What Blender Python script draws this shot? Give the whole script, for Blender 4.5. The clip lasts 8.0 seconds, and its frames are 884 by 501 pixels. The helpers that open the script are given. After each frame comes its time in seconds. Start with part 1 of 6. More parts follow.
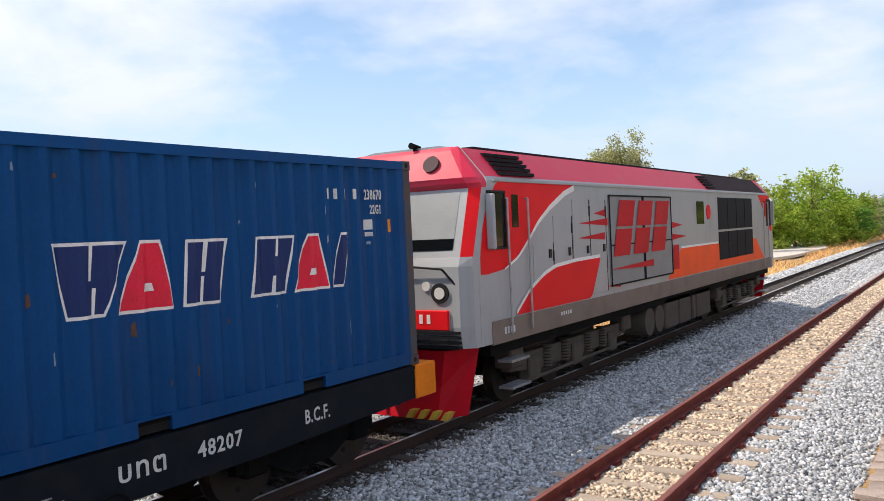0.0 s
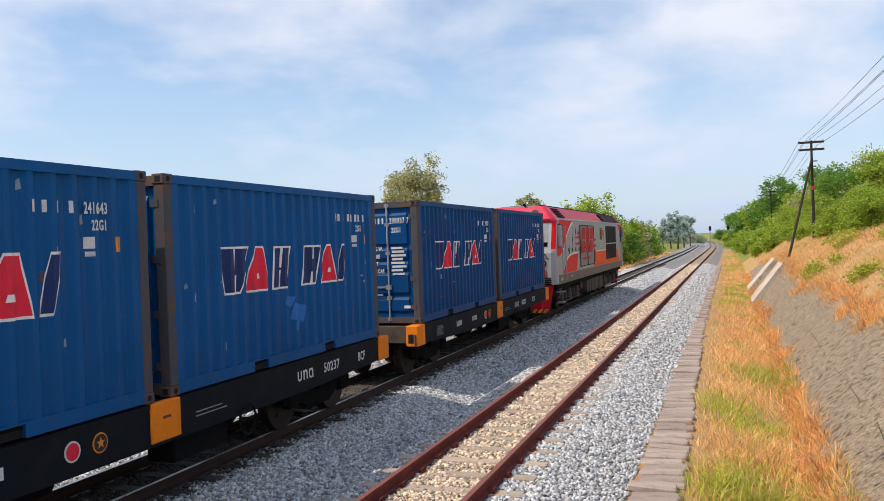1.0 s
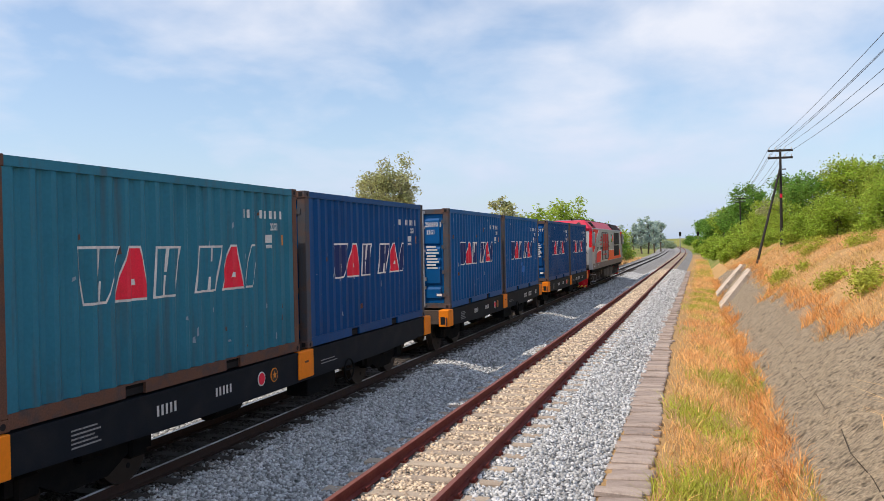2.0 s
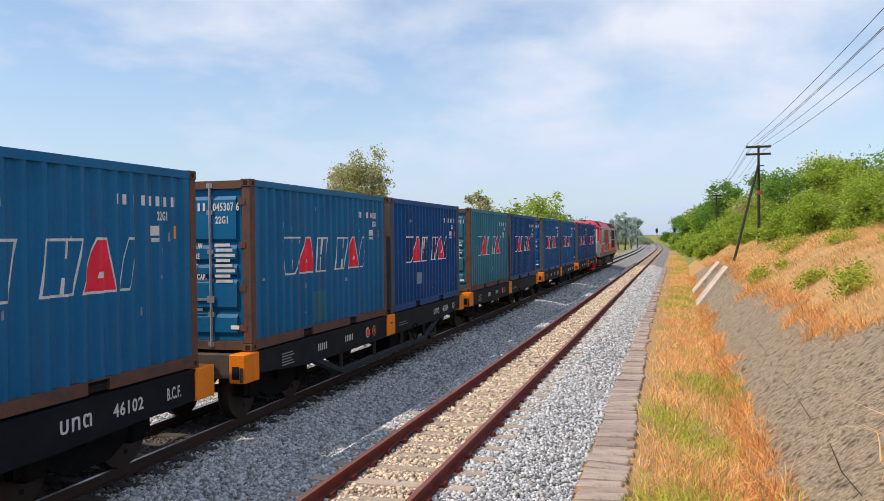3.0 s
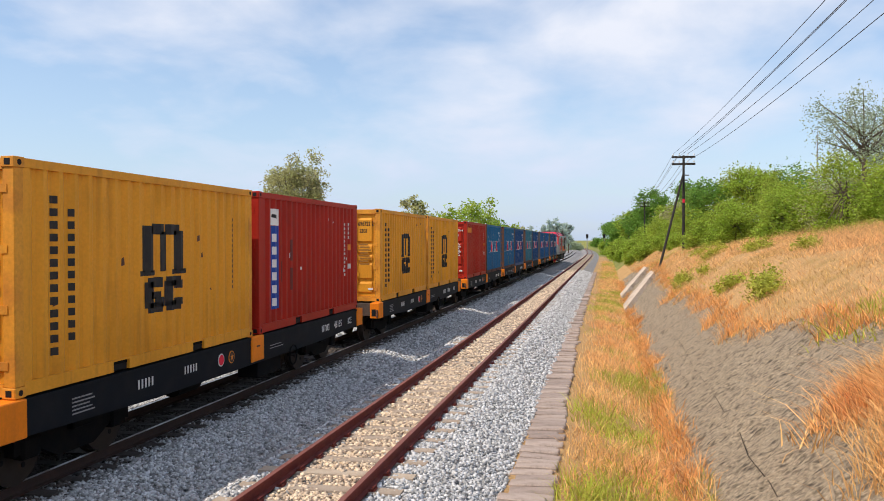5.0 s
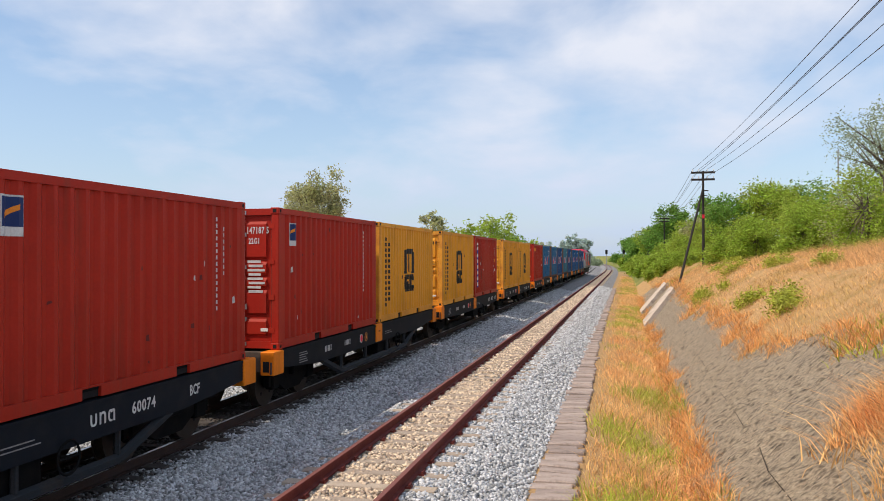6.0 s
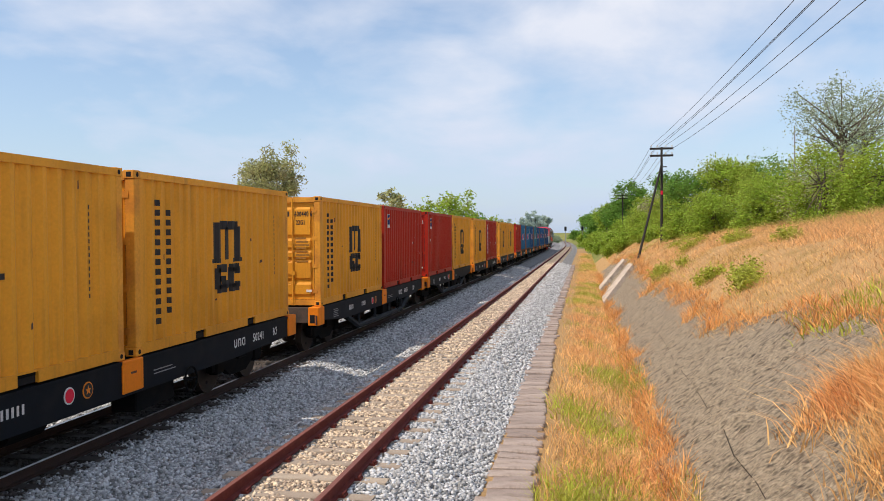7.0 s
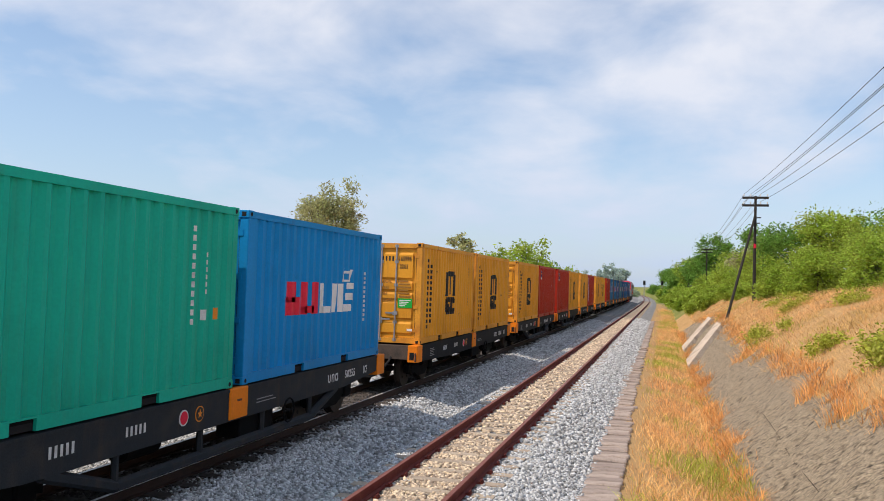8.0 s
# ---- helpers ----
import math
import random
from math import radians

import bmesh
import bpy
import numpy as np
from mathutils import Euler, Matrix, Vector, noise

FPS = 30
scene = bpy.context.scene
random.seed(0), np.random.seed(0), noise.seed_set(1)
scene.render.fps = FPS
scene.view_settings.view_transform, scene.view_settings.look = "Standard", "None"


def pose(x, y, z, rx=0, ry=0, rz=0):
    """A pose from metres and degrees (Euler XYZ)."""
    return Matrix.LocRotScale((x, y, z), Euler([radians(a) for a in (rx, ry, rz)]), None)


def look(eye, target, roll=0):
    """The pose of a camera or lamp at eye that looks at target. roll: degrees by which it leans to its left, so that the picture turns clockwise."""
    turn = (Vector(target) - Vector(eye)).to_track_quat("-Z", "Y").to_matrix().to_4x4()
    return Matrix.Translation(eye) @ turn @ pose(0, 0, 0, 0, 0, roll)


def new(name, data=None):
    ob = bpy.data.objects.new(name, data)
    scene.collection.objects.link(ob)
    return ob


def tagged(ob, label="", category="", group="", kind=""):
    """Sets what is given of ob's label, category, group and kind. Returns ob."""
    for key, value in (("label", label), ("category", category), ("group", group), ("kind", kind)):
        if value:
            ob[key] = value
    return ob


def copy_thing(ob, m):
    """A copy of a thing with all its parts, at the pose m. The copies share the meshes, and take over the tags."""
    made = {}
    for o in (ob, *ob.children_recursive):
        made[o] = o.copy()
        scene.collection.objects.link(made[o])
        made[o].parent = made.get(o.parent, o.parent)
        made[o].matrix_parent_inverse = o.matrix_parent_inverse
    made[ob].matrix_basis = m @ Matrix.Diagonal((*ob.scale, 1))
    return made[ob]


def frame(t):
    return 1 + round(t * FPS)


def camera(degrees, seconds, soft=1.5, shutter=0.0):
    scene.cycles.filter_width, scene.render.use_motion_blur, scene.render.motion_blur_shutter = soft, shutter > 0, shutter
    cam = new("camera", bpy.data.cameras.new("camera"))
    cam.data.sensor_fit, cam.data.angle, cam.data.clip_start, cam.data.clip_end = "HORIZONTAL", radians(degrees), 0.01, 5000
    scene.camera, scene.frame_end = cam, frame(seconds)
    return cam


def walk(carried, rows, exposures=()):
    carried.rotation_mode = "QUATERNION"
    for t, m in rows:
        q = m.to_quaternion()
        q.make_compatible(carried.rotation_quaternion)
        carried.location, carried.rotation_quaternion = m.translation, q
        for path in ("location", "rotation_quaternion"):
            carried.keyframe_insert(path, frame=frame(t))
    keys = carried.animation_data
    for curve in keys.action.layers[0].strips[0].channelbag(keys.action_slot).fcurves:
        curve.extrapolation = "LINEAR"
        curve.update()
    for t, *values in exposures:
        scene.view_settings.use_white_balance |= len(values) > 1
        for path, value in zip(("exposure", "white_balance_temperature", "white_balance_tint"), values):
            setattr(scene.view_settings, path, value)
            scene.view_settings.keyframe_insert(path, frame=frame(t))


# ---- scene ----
# ---- camera and its way ----
cam = camera(55.83, 8.0, soft=0.5)

# seconds, x, y, z, turn to the left, tilt upwards, roll (degrees)
CAMERA_ROWS = [
    (0.0, 0.00, -0.06, 2.590, 33.10, -1.26, -2.68),
    (0.5, 0.01, -0.41, 2.583, 24.52, 0.51, -1.44),
    (1.0, 0.01, -0.46, 2.588, 19.11, -0.49, -2.04),
    (1.2, 0.01, -0.29, 2.589, 18.17, -0.47, -1.90),
    (2.3, 0.02, -0.42, 2.586, 17.18, -0.36, -1.13),
    (2.5, 0.03, -0.54, 2.595, 17.18, -0.27, -1.18),
    (3.0, -0.03, 0.70, 2.589, 15.71, -0.84, -0.65),
    (3.3, -0.29, 3.63, 2.520, 20.20, 0.13, -0.90),
    (3.5, -0.60, 5.82, 2.510, 21.17, 0.57, 0.00),
    (4.0, -0.42, 6.27, 2.518, 21.37, 0.93, 0.46),
    (4.2, -0.20, 4.56, 2.540, 17.80, -0.34, 0.08),
    (4.5, -0.07, 1.50, 2.577, 10.98, -2.02, -0.29),
    (4.7, -0.01, 0.36, 2.590, 10.81, -1.54, -0.22),
    (5.8, 0.01, -0.15, 2.593, 12.65, 0.57, 0.12),
    (6.0, 0.01, -0.12, 2.594, 12.42, 0.48, -0.12),
    (6.5, 0.01, -0.19, 2.595, 11.05, -0.35, -0.28),
    (7.0, -0.02, 0.51, 2.586, 9.69, -1.08, -0.39),
    (7.5, -0.13, 2.68, 2.569, 13.42, 0.64, 0.46),
    (8.0, -0.19, 3.92, 2.535, 14.93, 2.16, 1.80),
]


def camera_pose(x, y, z, turn, tilt, roll):
    a, b = radians(turn), radians(tilt)
    way = Vector((-math.sin(a) * math.cos(b), math.cos(a) * math.cos(b), math.sin(b)))
    eye = Vector((x, y, z))
    return look(eye, eye + way * 10, roll)


# the camera darkens its picture a little as it turns towards the brighter line
EXPOSURES = [(0.0, 0.12), (0.5, 0.03), (1.0, -0.06), (3.0, -0.08), (4.5, -0.04), (6.0, -0.14), (6.5, -0.08), (7.0, -0.14), (8.0, -0.16)]
walk(cam, [(r[0], camera_pose(*r[1:])) for r in CAMERA_ROWS], [(t, e, 6500, 14) for t, e in EXPOSURES])

# ---- sky, sun, exposure ----
SUN_WAY = Vector((0.66, 0.42, -1.0)).normalized()
SKY_GAIN, CLOUD_GAIN, SUN_POWER = 0.165, 1.10, 4.15


def build_world():
    world = bpy.data.worlds.new("sky")
    scene.world = world
    world.use_nodes = True
    nt = world.node_tree
    nt.nodes.clear()
    n, l = nt.nodes.new, nt.links.new
    out, bg = n("ShaderNodeOutputWorld"), n("ShaderNodeBackground")
    sky = n("ShaderNodeTexSky")
    sky.sky_type, sky.sun_disc = "NISHITA", False
    to_sun = -SUN_WAY
    sky.sun_elevation = math.asin(to_sun.z)
    sky.sun_rotation = math.atan2(to_sun.x, to_sun.y)
    sky.air_density, sky.dust_density = 1.1, 0.35
    gain = n("ShaderNodeVectorMath")
    gain.operation = "SCALE"
    gain.inputs["Scale"].default_value = SKY_GAIN
    l(sky.outputs[0], gain.inputs[0])
    # clouds on a flat layer overhead: the direction divided by its height
    tc, sep = n("ShaderNodeTexCoord"), n("ShaderNodeSeparateXYZ")
    l(tc.outputs["Generated"], sep.inputs[0])

    def m(op, a, b=None):
        k = n("ShaderNodeMath")
        k.operation = op
        for i, v in enumerate((a, b)):
            if v is None:
                continue
            if isinstance(v, (int, float)):
                k.inputs[i].default_value = v
            else:
                l(v, k.inputs[i])
        return k.outputs[0]

    h = m("ADD", m("MAXIMUM", sep.outputs[2], 0.0), 0.30)
    comb = n("ShaderNodeCombineXYZ")
    l(m("DIVIDE", sep.outputs[0], h), comb.inputs[0])
    l(m("DIVIDE", sep.outputs[1], h), comb.inputs[1])
    big, fine = n("ShaderNodeTexNoise"), n("ShaderNodeTexNoise")
    for k, s, d in ((big, 0.8, 5.0), (fine, 2.6, 8.0)):
        k.inputs["Scale"].default_value, k.inputs["Detail"].default_value = s, d
        k.inputs["Roughness"].default_value, k.inputs["Distortion"].default_value = 0.55, 0.25
        l(comb.outputs[0], k.inputs["Vector"])
    mixed = m("ADD", m("MULTIPLY", big.outputs[0], 0.68), m("MULTIPLY", fine.outputs[0], 0.32))
    ramp = n("ShaderNodeValToRGB")
    ramp.color_ramp.elements[0].position, ramp.color_ramp.elements[1].position = 0.435, 0.580
    l(mixed, ramp.inputs[0])
    cover = m("MULTIPLY", ramp.outputs[0], 0.95)
    # haze towards the horizon
    haze = m("POWER", m("SUBTRACT", 1.0, m("MINIMUM", m("MAXIMUM", sep.outputs[2], 0.0), 1.0)), 5.0)
    shade = n("ShaderNodeMix")
    shade.data_type = "RGBA"
    l(fine.outputs[0], shade.inputs["Factor"])
    shade.inputs["A"].default_value = (0.80, 0.85, 0.92, 1)
    shade.inputs["B"].default_value = (1.0, 1.0, 1.0, 1)
    cl = n("ShaderNodeVectorMath")
    cl.operation = "SCALE"
    cl.inputs["Scale"].default_value = CLOUD_GAIN
    l(shade.outputs["Result"], cl.inputs[0])
    mix = n("ShaderNodeMix")
    mix.data_type = "RGBA"
    l(cover, mix.inputs["Factor"])
    l(gain.outputs[0], mix.inputs["A"])
    l(cl.outputs[0], mix.inputs["B"])
    mix2 = n("ShaderNodeMix")
    mix2.data_type = "RGBA"
    l(m("MULTIPLY", haze, 0.75), mix2.inputs["Factor"])
    l(mix.outputs["Result"], mix2.inputs["A"])
    mix2.inputs["B"].default_value = (0.40, 0.595, 0.89, 1)
    l(mix2.outputs["Result"], bg.inputs[0])
    l(bg.outputs[0], out.inputs[0])


build_world()
sun = new("sun", bpy.data.lights.new("sun", "SUN"))
sun.data.energy, sun.data.angle, sun.data.color = SUN_POWER, radians(0.5), (1.0, 0.855, 0.675)
sun.rotation_euler = SUN_WAY.to_track_quat("-Z", "Y").to_euler()


# ---- materials ----
def material(name, base, rough=0.7, metal=0.0, spots=None, spot_scale=3.0, spot_amount=0.5, grain=0.12, grain_scale=60.0,
             bump=0.0, bump_scale=80.0, per_object=0.0, per_island=0.0, streaks=0.0, coat=0.0, gloss=0.3, thin=0.0, stretch=(1, 1, 1)):
    """A surface: base colour, patches of a second colour, fine grain, relief, and some spread from piece to piece."""
    mat = bpy.data.materials.new(name)
    mat.use_nodes = True
    nt = mat.node_tree
    n, l = nt.nodes.new, nt.links.new
    p = nt.nodes["Principled BSDF"]
    p.inputs["Roughness"].default_value, p.inputs["Metallic"].default_value = rough, metal
    p.inputs["Coat Weight"].default_value, p.inputs["Specular IOR Level"].default_value = coat, gloss
    tc, mp = n("ShaderNodeTexCoord"), n("ShaderNodeMapping")
    mp.inputs["Scale"].default_value = stretch
    l(tc.outputs["Object"], mp.inputs[0])

    def tex(scale, detail=4.0):
        k = n("ShaderNodeTexNoise")
        k.inputs["Scale"].default_value, k.inputs["Detail"].default_value = scale, detail
        l(mp.outputs[0], k.inputs["Vector"])
        return k.outputs[0]

    def mix(a, b, fac, kind="MIX"):
        k = n("ShaderNodeMix")
        k.data_type, k.blend_type = "RGBA", kind
        for key, v in (("A", a), ("B", b), ("Factor", fac)):
            if isinstance(v, tuple):
                k.inputs[key].default_value = (*v[:3], 1)
            elif isinstance(v, (int, float)):
                k.inputs[key].default_value = v
            else:
                l(v, k.inputs[key])
        return k.outputs["Result"]

    def ramp(v, a, b, lo=0.0, hi=1.0):
        k = n("ShaderNodeMapRange")
        for i, x in enumerate((a, b, lo, hi)):
            k.inputs[i + 1].default_value = x
        l(v, k.inputs[0])
        return k.outputs[0]

    col = base
    if spots:
        col = mix(base, spots, ramp(tex(spot_scale, 7.0), 0.48, 0.72, 0.0, spot_amount))
    if streaks:
        mp2 = n("ShaderNodeMapping")
        mp2.inputs["Scale"].default_value = (5.0, 5.0, 0.35)
        l(tc.outputs["Object"], mp2.inputs[0])
        k = n("ShaderNodeTexNoise")
        k.inputs["Scale"].default_value, k.inputs["Detail"].default_value = 1.6, 5.0
        l(mp2.outputs[0], k.inputs["Vector"])
        col = mix(col, (0.09, 0.055, 0.035), ramp(k.outputs[0], 0.55, 0.8, 0.0, streaks))
    if grain:
        g = tex(grain_scale, 5.0)
        lightness = n("ShaderNodeHueSaturation")
        if isinstance(col, tuple):
            lightness.inputs["Color"].default_value = (*col[:3], 1)
        else:
            l(col, lightness.inputs["Color"])
        l(ramp(g, 0.25, 0.75, 1 - grain, 1 + grain), lightness.inputs["Value"])
        col = lightness.outputs[0]
    for amount, source in ((per_object, "object"), (per_island, "island")):
        if amount:
            r = n("ShaderNodeObjectInfo").outputs["Random"] if source == "object" else n("ShaderNodeNewGeometry").outputs["Random Per Island"]
            k = n("ShaderNodeHueSaturation")
            l(ramp(r, 0, 1, 1 - amount, 1 + amount), k.inputs["Value"])
            l(ramp(r, 0, 1, 0.5 - 0.02 * amount, 0.5 + 0.02 * amount), k.inputs["Hue"])
            if isinstance(col, tuple):
                k.inputs["Color"].default_value = (*col[:3], 1)
            else:
                l(col, k.inputs["Color"])
            col = k.outputs[0]
    if isinstance(col, tuple):
        p.inputs["Base Color"].default_value = (*col[:3], 1)
    else:
        l(col, p.inputs["Base Color"])
    if bump:
        b = n("ShaderNodeBump")
        b.inputs["Strength"].default_value, b.inputs["Distance"].default_value = 1.0, bump
        l(tex(bump_scale, 6.0), b.inputs["Height"])
        l(b.outputs[0], p.inputs["Normal"])
    if thin:
        # light shines through leaves and blades
        t, k = n("ShaderNodeBsdfTranslucent"), n("ShaderNodeMixShader")
        if isinstance(col, tuple):
            t.inputs["Color"].default_value = (*col[:3], 1)
        else:
            l(col, t.inputs["Color"])
        k.inputs[0].default_value = thin
        l(p.outputs[0], k.inputs[1])
        l(t.outputs[0], k.inputs[2])
        l(k.outputs[0], nt.nodes["Material Output"].inputs[0])
    return mat


def paint(name, base, rust=0.35, rough=0.5):
    return material(name, base, rough, spots=tuple(c * 0.72 for c in base), spot_scale=1.1, spot_amount=0.55, grain=0.07,
                    grain_scale=25.0, streaks=rust, per_object=0.05, bump=0.0015, bump_scale=14.0, gloss=0.13)


STEEL_RAIL = material("rusted_rail", (0.13, 0.022, 0.018), 0.8, spots=(0.20, 0.055, 0.035), spot_scale=9, grain=0.25, bump=0.002)
RAIL_TOP = material("rusty_rail_top", (0.24, 0.10, 0.08), 0.6, 0.2, spots=(0.16, 0.05, 0.035), spot_scale=5)
# brown rail under the train, its shade put into the darker colour
FAR_RAIL = material("shade_darkened_rail", (0.045, 0.028, 0.024), 0.75, spots=(0.07, 0.035, 0.025), spot_scale=9, grain=0.25)
FAR_TOP = material("polished_rail_top", (0.68, 0.67, 0.66), 0.35, 0.45, spots=(0.45, 0.43, 0.41), spot_scale=5)
CONCRETE_SLEEPER = material("sleeper_concrete", (0.40, 0.34, 0.27), 0.9, spots=(0.26, 0.20, 0.15), spot_scale=4, grain=0.2, per_object=0.12, bump=0.003)
STONE = material("ballast_stone", (0.468, 0.490, 0.505), 0.9, grain=0.22, grain_scale=45, per_island=0.50, bump=0.004, bump_scale=60)
# darker than the stones: the shade in the gaps between them, put into colour
BALLAST_BED = material("ballast_bed", (0.26, 0.265, 0.27), 0.95, spots=(0.12, 0.12, 0.12), spot_scale=14, spot_amount=0.9, grain=0.45,
                       grain_scale=26, bump=0.05, bump_scale=22)
SOIL = material("dry_soil", (0.38, 0.245, 0.11), 0.95, spots=(0.50, 0.33, 0.15), spot_scale=0.8, grain=0.3, grain_scale=18, bump=0.03, bump_scale=12)
SHOTCRETE = material("rough_concrete", (0.38, 0.315, 0.225), 0.95, spots=(0.06, 0.05, 0.04), spot_scale=11.0, spot_amount=0.95, grain=0.6,
                     grain_scale=34, bump=0.09, bump_scale=24, stretch=(0.75, 1.35, 0.75))
THATCH = material("matted_dead_grass", (0.50, 0.315, 0.14), 0.95, spots=(0.32, 0.22, 0.075), spot_scale=1.6, spot_amount=0.9, grain=0.4, grain_scale=34, bump=0.05,
                  bump_scale=26)
SLAB = material("trough_lid_concrete", (0.36, 0.30, 0.265), 0.95, spots=(0.15, 0.12, 0.10), spot_scale=5, grain=0.25, per_object=0.18, bump=0.004)
WAGON_RUST = material("rusty_wagon_end", (0.10, 0.075, 0.06), 0.85, spots=(0.055, 0.045, 0.04), spot_scale=5, spot_amount=0.9, grain=0.25)
PALE_CONCRETE = material("pale_concrete", (0.60, 0.555, 0.49), 0.9, spots=(0.42, 0.37, 0.30), spot_scale=1.2, grain=0.15, grain_scale=8)
MEADOW = material("green_meadow", (0.17, 0.20, 0.045), 0.95, spots=(0.34, 0.26, 0.09), spot_scale=0.25, spot_amount=0.8, grain=0.3, grain_scale=3)
UNDER = material("underframe_black", (0.007, 0.008, 0.009), 0.8, gloss=0.06, spots=(0.02, 0.016, 0.013), spot_scale=4, grain=0.2)
GREY_SILL = material("wagon_weathered_grey", (0.024, 0.030, 0.036), 0.7, gloss=0.14, spots=(0.045, 0.042, 0.04), spot_scale=2.5, spot_amount=0.8, grain=0.2, streaks=0.3)
SILL = material("wagon_dark_grey", (0.008, 0.012, 0.018), 0.65, gloss=0.10, spots=(0.022, 0.023, 0.025), spot_scale=2.5, grain=0.15, per_object=0.15)
WHEEL = material("wheel_steel", (0.045, 0.036, 0.03), 0.6, 0.5, spots=(0.025, 0.016, 0.011), spot_scale=6)
ORANGE = paint("orange_paint", (0.85, 0.235, 0.014), 0.2)
WHITE = material("white_marking", (0.80, 0.80, 0.78), 0.6, spots=(0.55, 0.55, 0.53), spot_scale=6, grain=0.08)
RED_MARK = material("red_marking", (0.78, 0.018, 0.055), 0.55, spots=(0.55, 0.02, 0.03), spot_scale=4)
BLACK_MARK = material("black_marking", (0.022, 0.022, 0.024), 0.6, spots=(0.05, 0.045, 0.035), spot_scale=5)
RUST = material("rusty_edge", (0.125, 0.062, 0.042), 0.85, spots=(0.055, 0.05, 0.055), spot_scale=5, spot_amount=0.9, grain=0.25)
GREY_POST = material("scuffed_grey_post", (0.065, 0.072, 0.088), 0.8, spots=(0.13, 0.065, 0.04), spot_scale=3.5, spot_amount=0.9, grain=0.25, streaks=0.5)
GALV = material("galvanised_rod", (0.36, 0.38, 0.41), 0.45, 0.6, spots=(0.25, 0.2, 0.16), spot_scale=8)
DARK_HOLE = material("pocket_dark", (0.012, 0.012, 0.014), 0.9)
RUBBER = material("rubber_black", (0.015, 0.015, 0.016), 0.7)



# ---- building helpers ----
def mesh_object(name, bm, mats, parent=None, label="", smooth=False):
    me = bpy.data.meshes.new(name)
    bm.normal_update()
    bm.to_mesh(me)
    bm.free()
    for m in (mats if isinstance(mats, (list, tuple)) else [mats]):
        me.materials.append(m)
    if smooth:
        for f in me.polygons:
            f.use_smooth = True
    ob = new(name, me)
    if parent is not None:
        ob.parent = parent
    if label:
        tagged(ob, label)
    return ob


def part(name, bm, mat, parent, label="", smooth=False):
    return mesh_object(name, bm, mat, parent, label, smooth)


def shared(name, me, parent, m):
    """A piece that shares its mesh with others."""
    ob = new(name, me)
    ob.parent = parent
    ob.matrix_basis = m
    return ob


def numpy_mesh(name, verts, faces, mats):
    """A mesh from arrays: verts (n, 3), faces (m, 3 or 4)."""
    me = bpy.data.meshes.new(name)
    k = faces.shape[1]
    me.vertices.add(len(verts))
    me.vertices.foreach_set("co", verts.astype(np.float32).ravel())
    me.loops.add(faces.size)
    me.loops.foreach_set("vertex_index", faces.astype(np.int32).ravel())
    me.polygons.add(len(faces))
    me.polygons.foreach_set("loop_start", np.arange(0, faces.size, k, dtype=np.int32))
    for m in mats:
        me.materials.append(m)
    me.update(calc_edges=True)
    me.validate()
    return me


def box(bm, x0, x1, y0, y1, z0, z1, bevel=0.0, mat=0):
    made = bmesh.ops.create_cube(bm, size=1.0, matrix=Matrix.LocRotScale(((x0 + x1) / 2, (y0 + y1) / 2, (z0 + z1) / 2), None,
                                                                       (x1 - x0, y1 - y0, z1 - z0)))
    vs = made["verts"]
    faces = list({f for v in vs for f in v.link_faces})
    for f in faces:
        f.material_index = mat
    if bevel:
        edges = list({e for v in vs for e in v.link_edges})
        got = bmesh.ops.bevel(bm, geom=edges, offset=bevel, segments=1, affect="EDGES")
        for f in got["faces"]:
            f.material_index = mat
    return bm


def boxes(*rows, bevel=0.0):
    bm = bmesh.new()
    for r in rows:
        box(bm, *r[:6], bevel=bevel)
    return bm


def rod(bm, a, b, r0, r1=None, sides=8, mat=0):
    a, b = Vector(a), Vector(b)
    q = (b - a).to_track_quat("Z", "Y").to_matrix().to_4x4()
    made = bmesh.ops.create_cone(bm, cap_ends=True, segments=sides, radius1=r0, radius2=r0 if r1 is None else r1, depth=(b - a).length,
                                 matrix=Matrix.Translation((a + b) / 2) @ q)
    for f in {f for v in made["verts"] for f in v.link_faces}:
        f.material_index = mat
    return bm


def prism(bm, outline, x0, x1, axis="x", mat=0):
    """A solid with the given outline, (y, z) across x, or (x, z) across y."""
    place = (lambda u, v, w: (w, u, v)) if axis == "x" else (lambda u, v, w: (u, w, v))
    a = [bm.verts.new(place(u, v, x0)) for u, v in outline]
    b = [bm.verts.new(place(u, v, x1)) for u, v in outline]
    k = len(outline)
    fs = [bm.faces.new(a), bm.faces.new(b[::-1])]
    for i in range(k):
        fs.append(bm.faces.new((a[i], b[i], b[(i + 1) % k], a[(i + 1) % k])))
    for f in fs:
        f.material_index = mat
    bmesh.ops.recalc_face_normals(bm, faces=fs)
    return bm


def tube(bm, pts, radii, sides=8):
    """One skin round a line of points, with a radius at each."""
    pts = [Vector(p) for p in pts]
    rings = []
    for i, p in enumerate(pts):
        way = pts[min(i + 1, len(pts) - 1)] - pts[max(i - 1, 0)]
        q = way.to_track_quat("Z", "Y")
        rings.append([bm.verts.new(p + q @ Vector((radii[i] * math.cos(a), radii[i] * math.sin(a), 0))) for a in np.linspace(0, 2 * math.pi, sides + 1)[:-1]])
    for a, b in zip(rings, rings[1:]):
        for j in range(sides):
            k = (j + 1) % sides
            bm.faces.new((a[j], a[k], b[k], b[j]))
    bm.faces.new(rings[0][::-1])
    bm.faces.new(rings[-1])
    bmesh.ops.recalc_face_normals(bm, faces=bm.faces[:])
    return bm


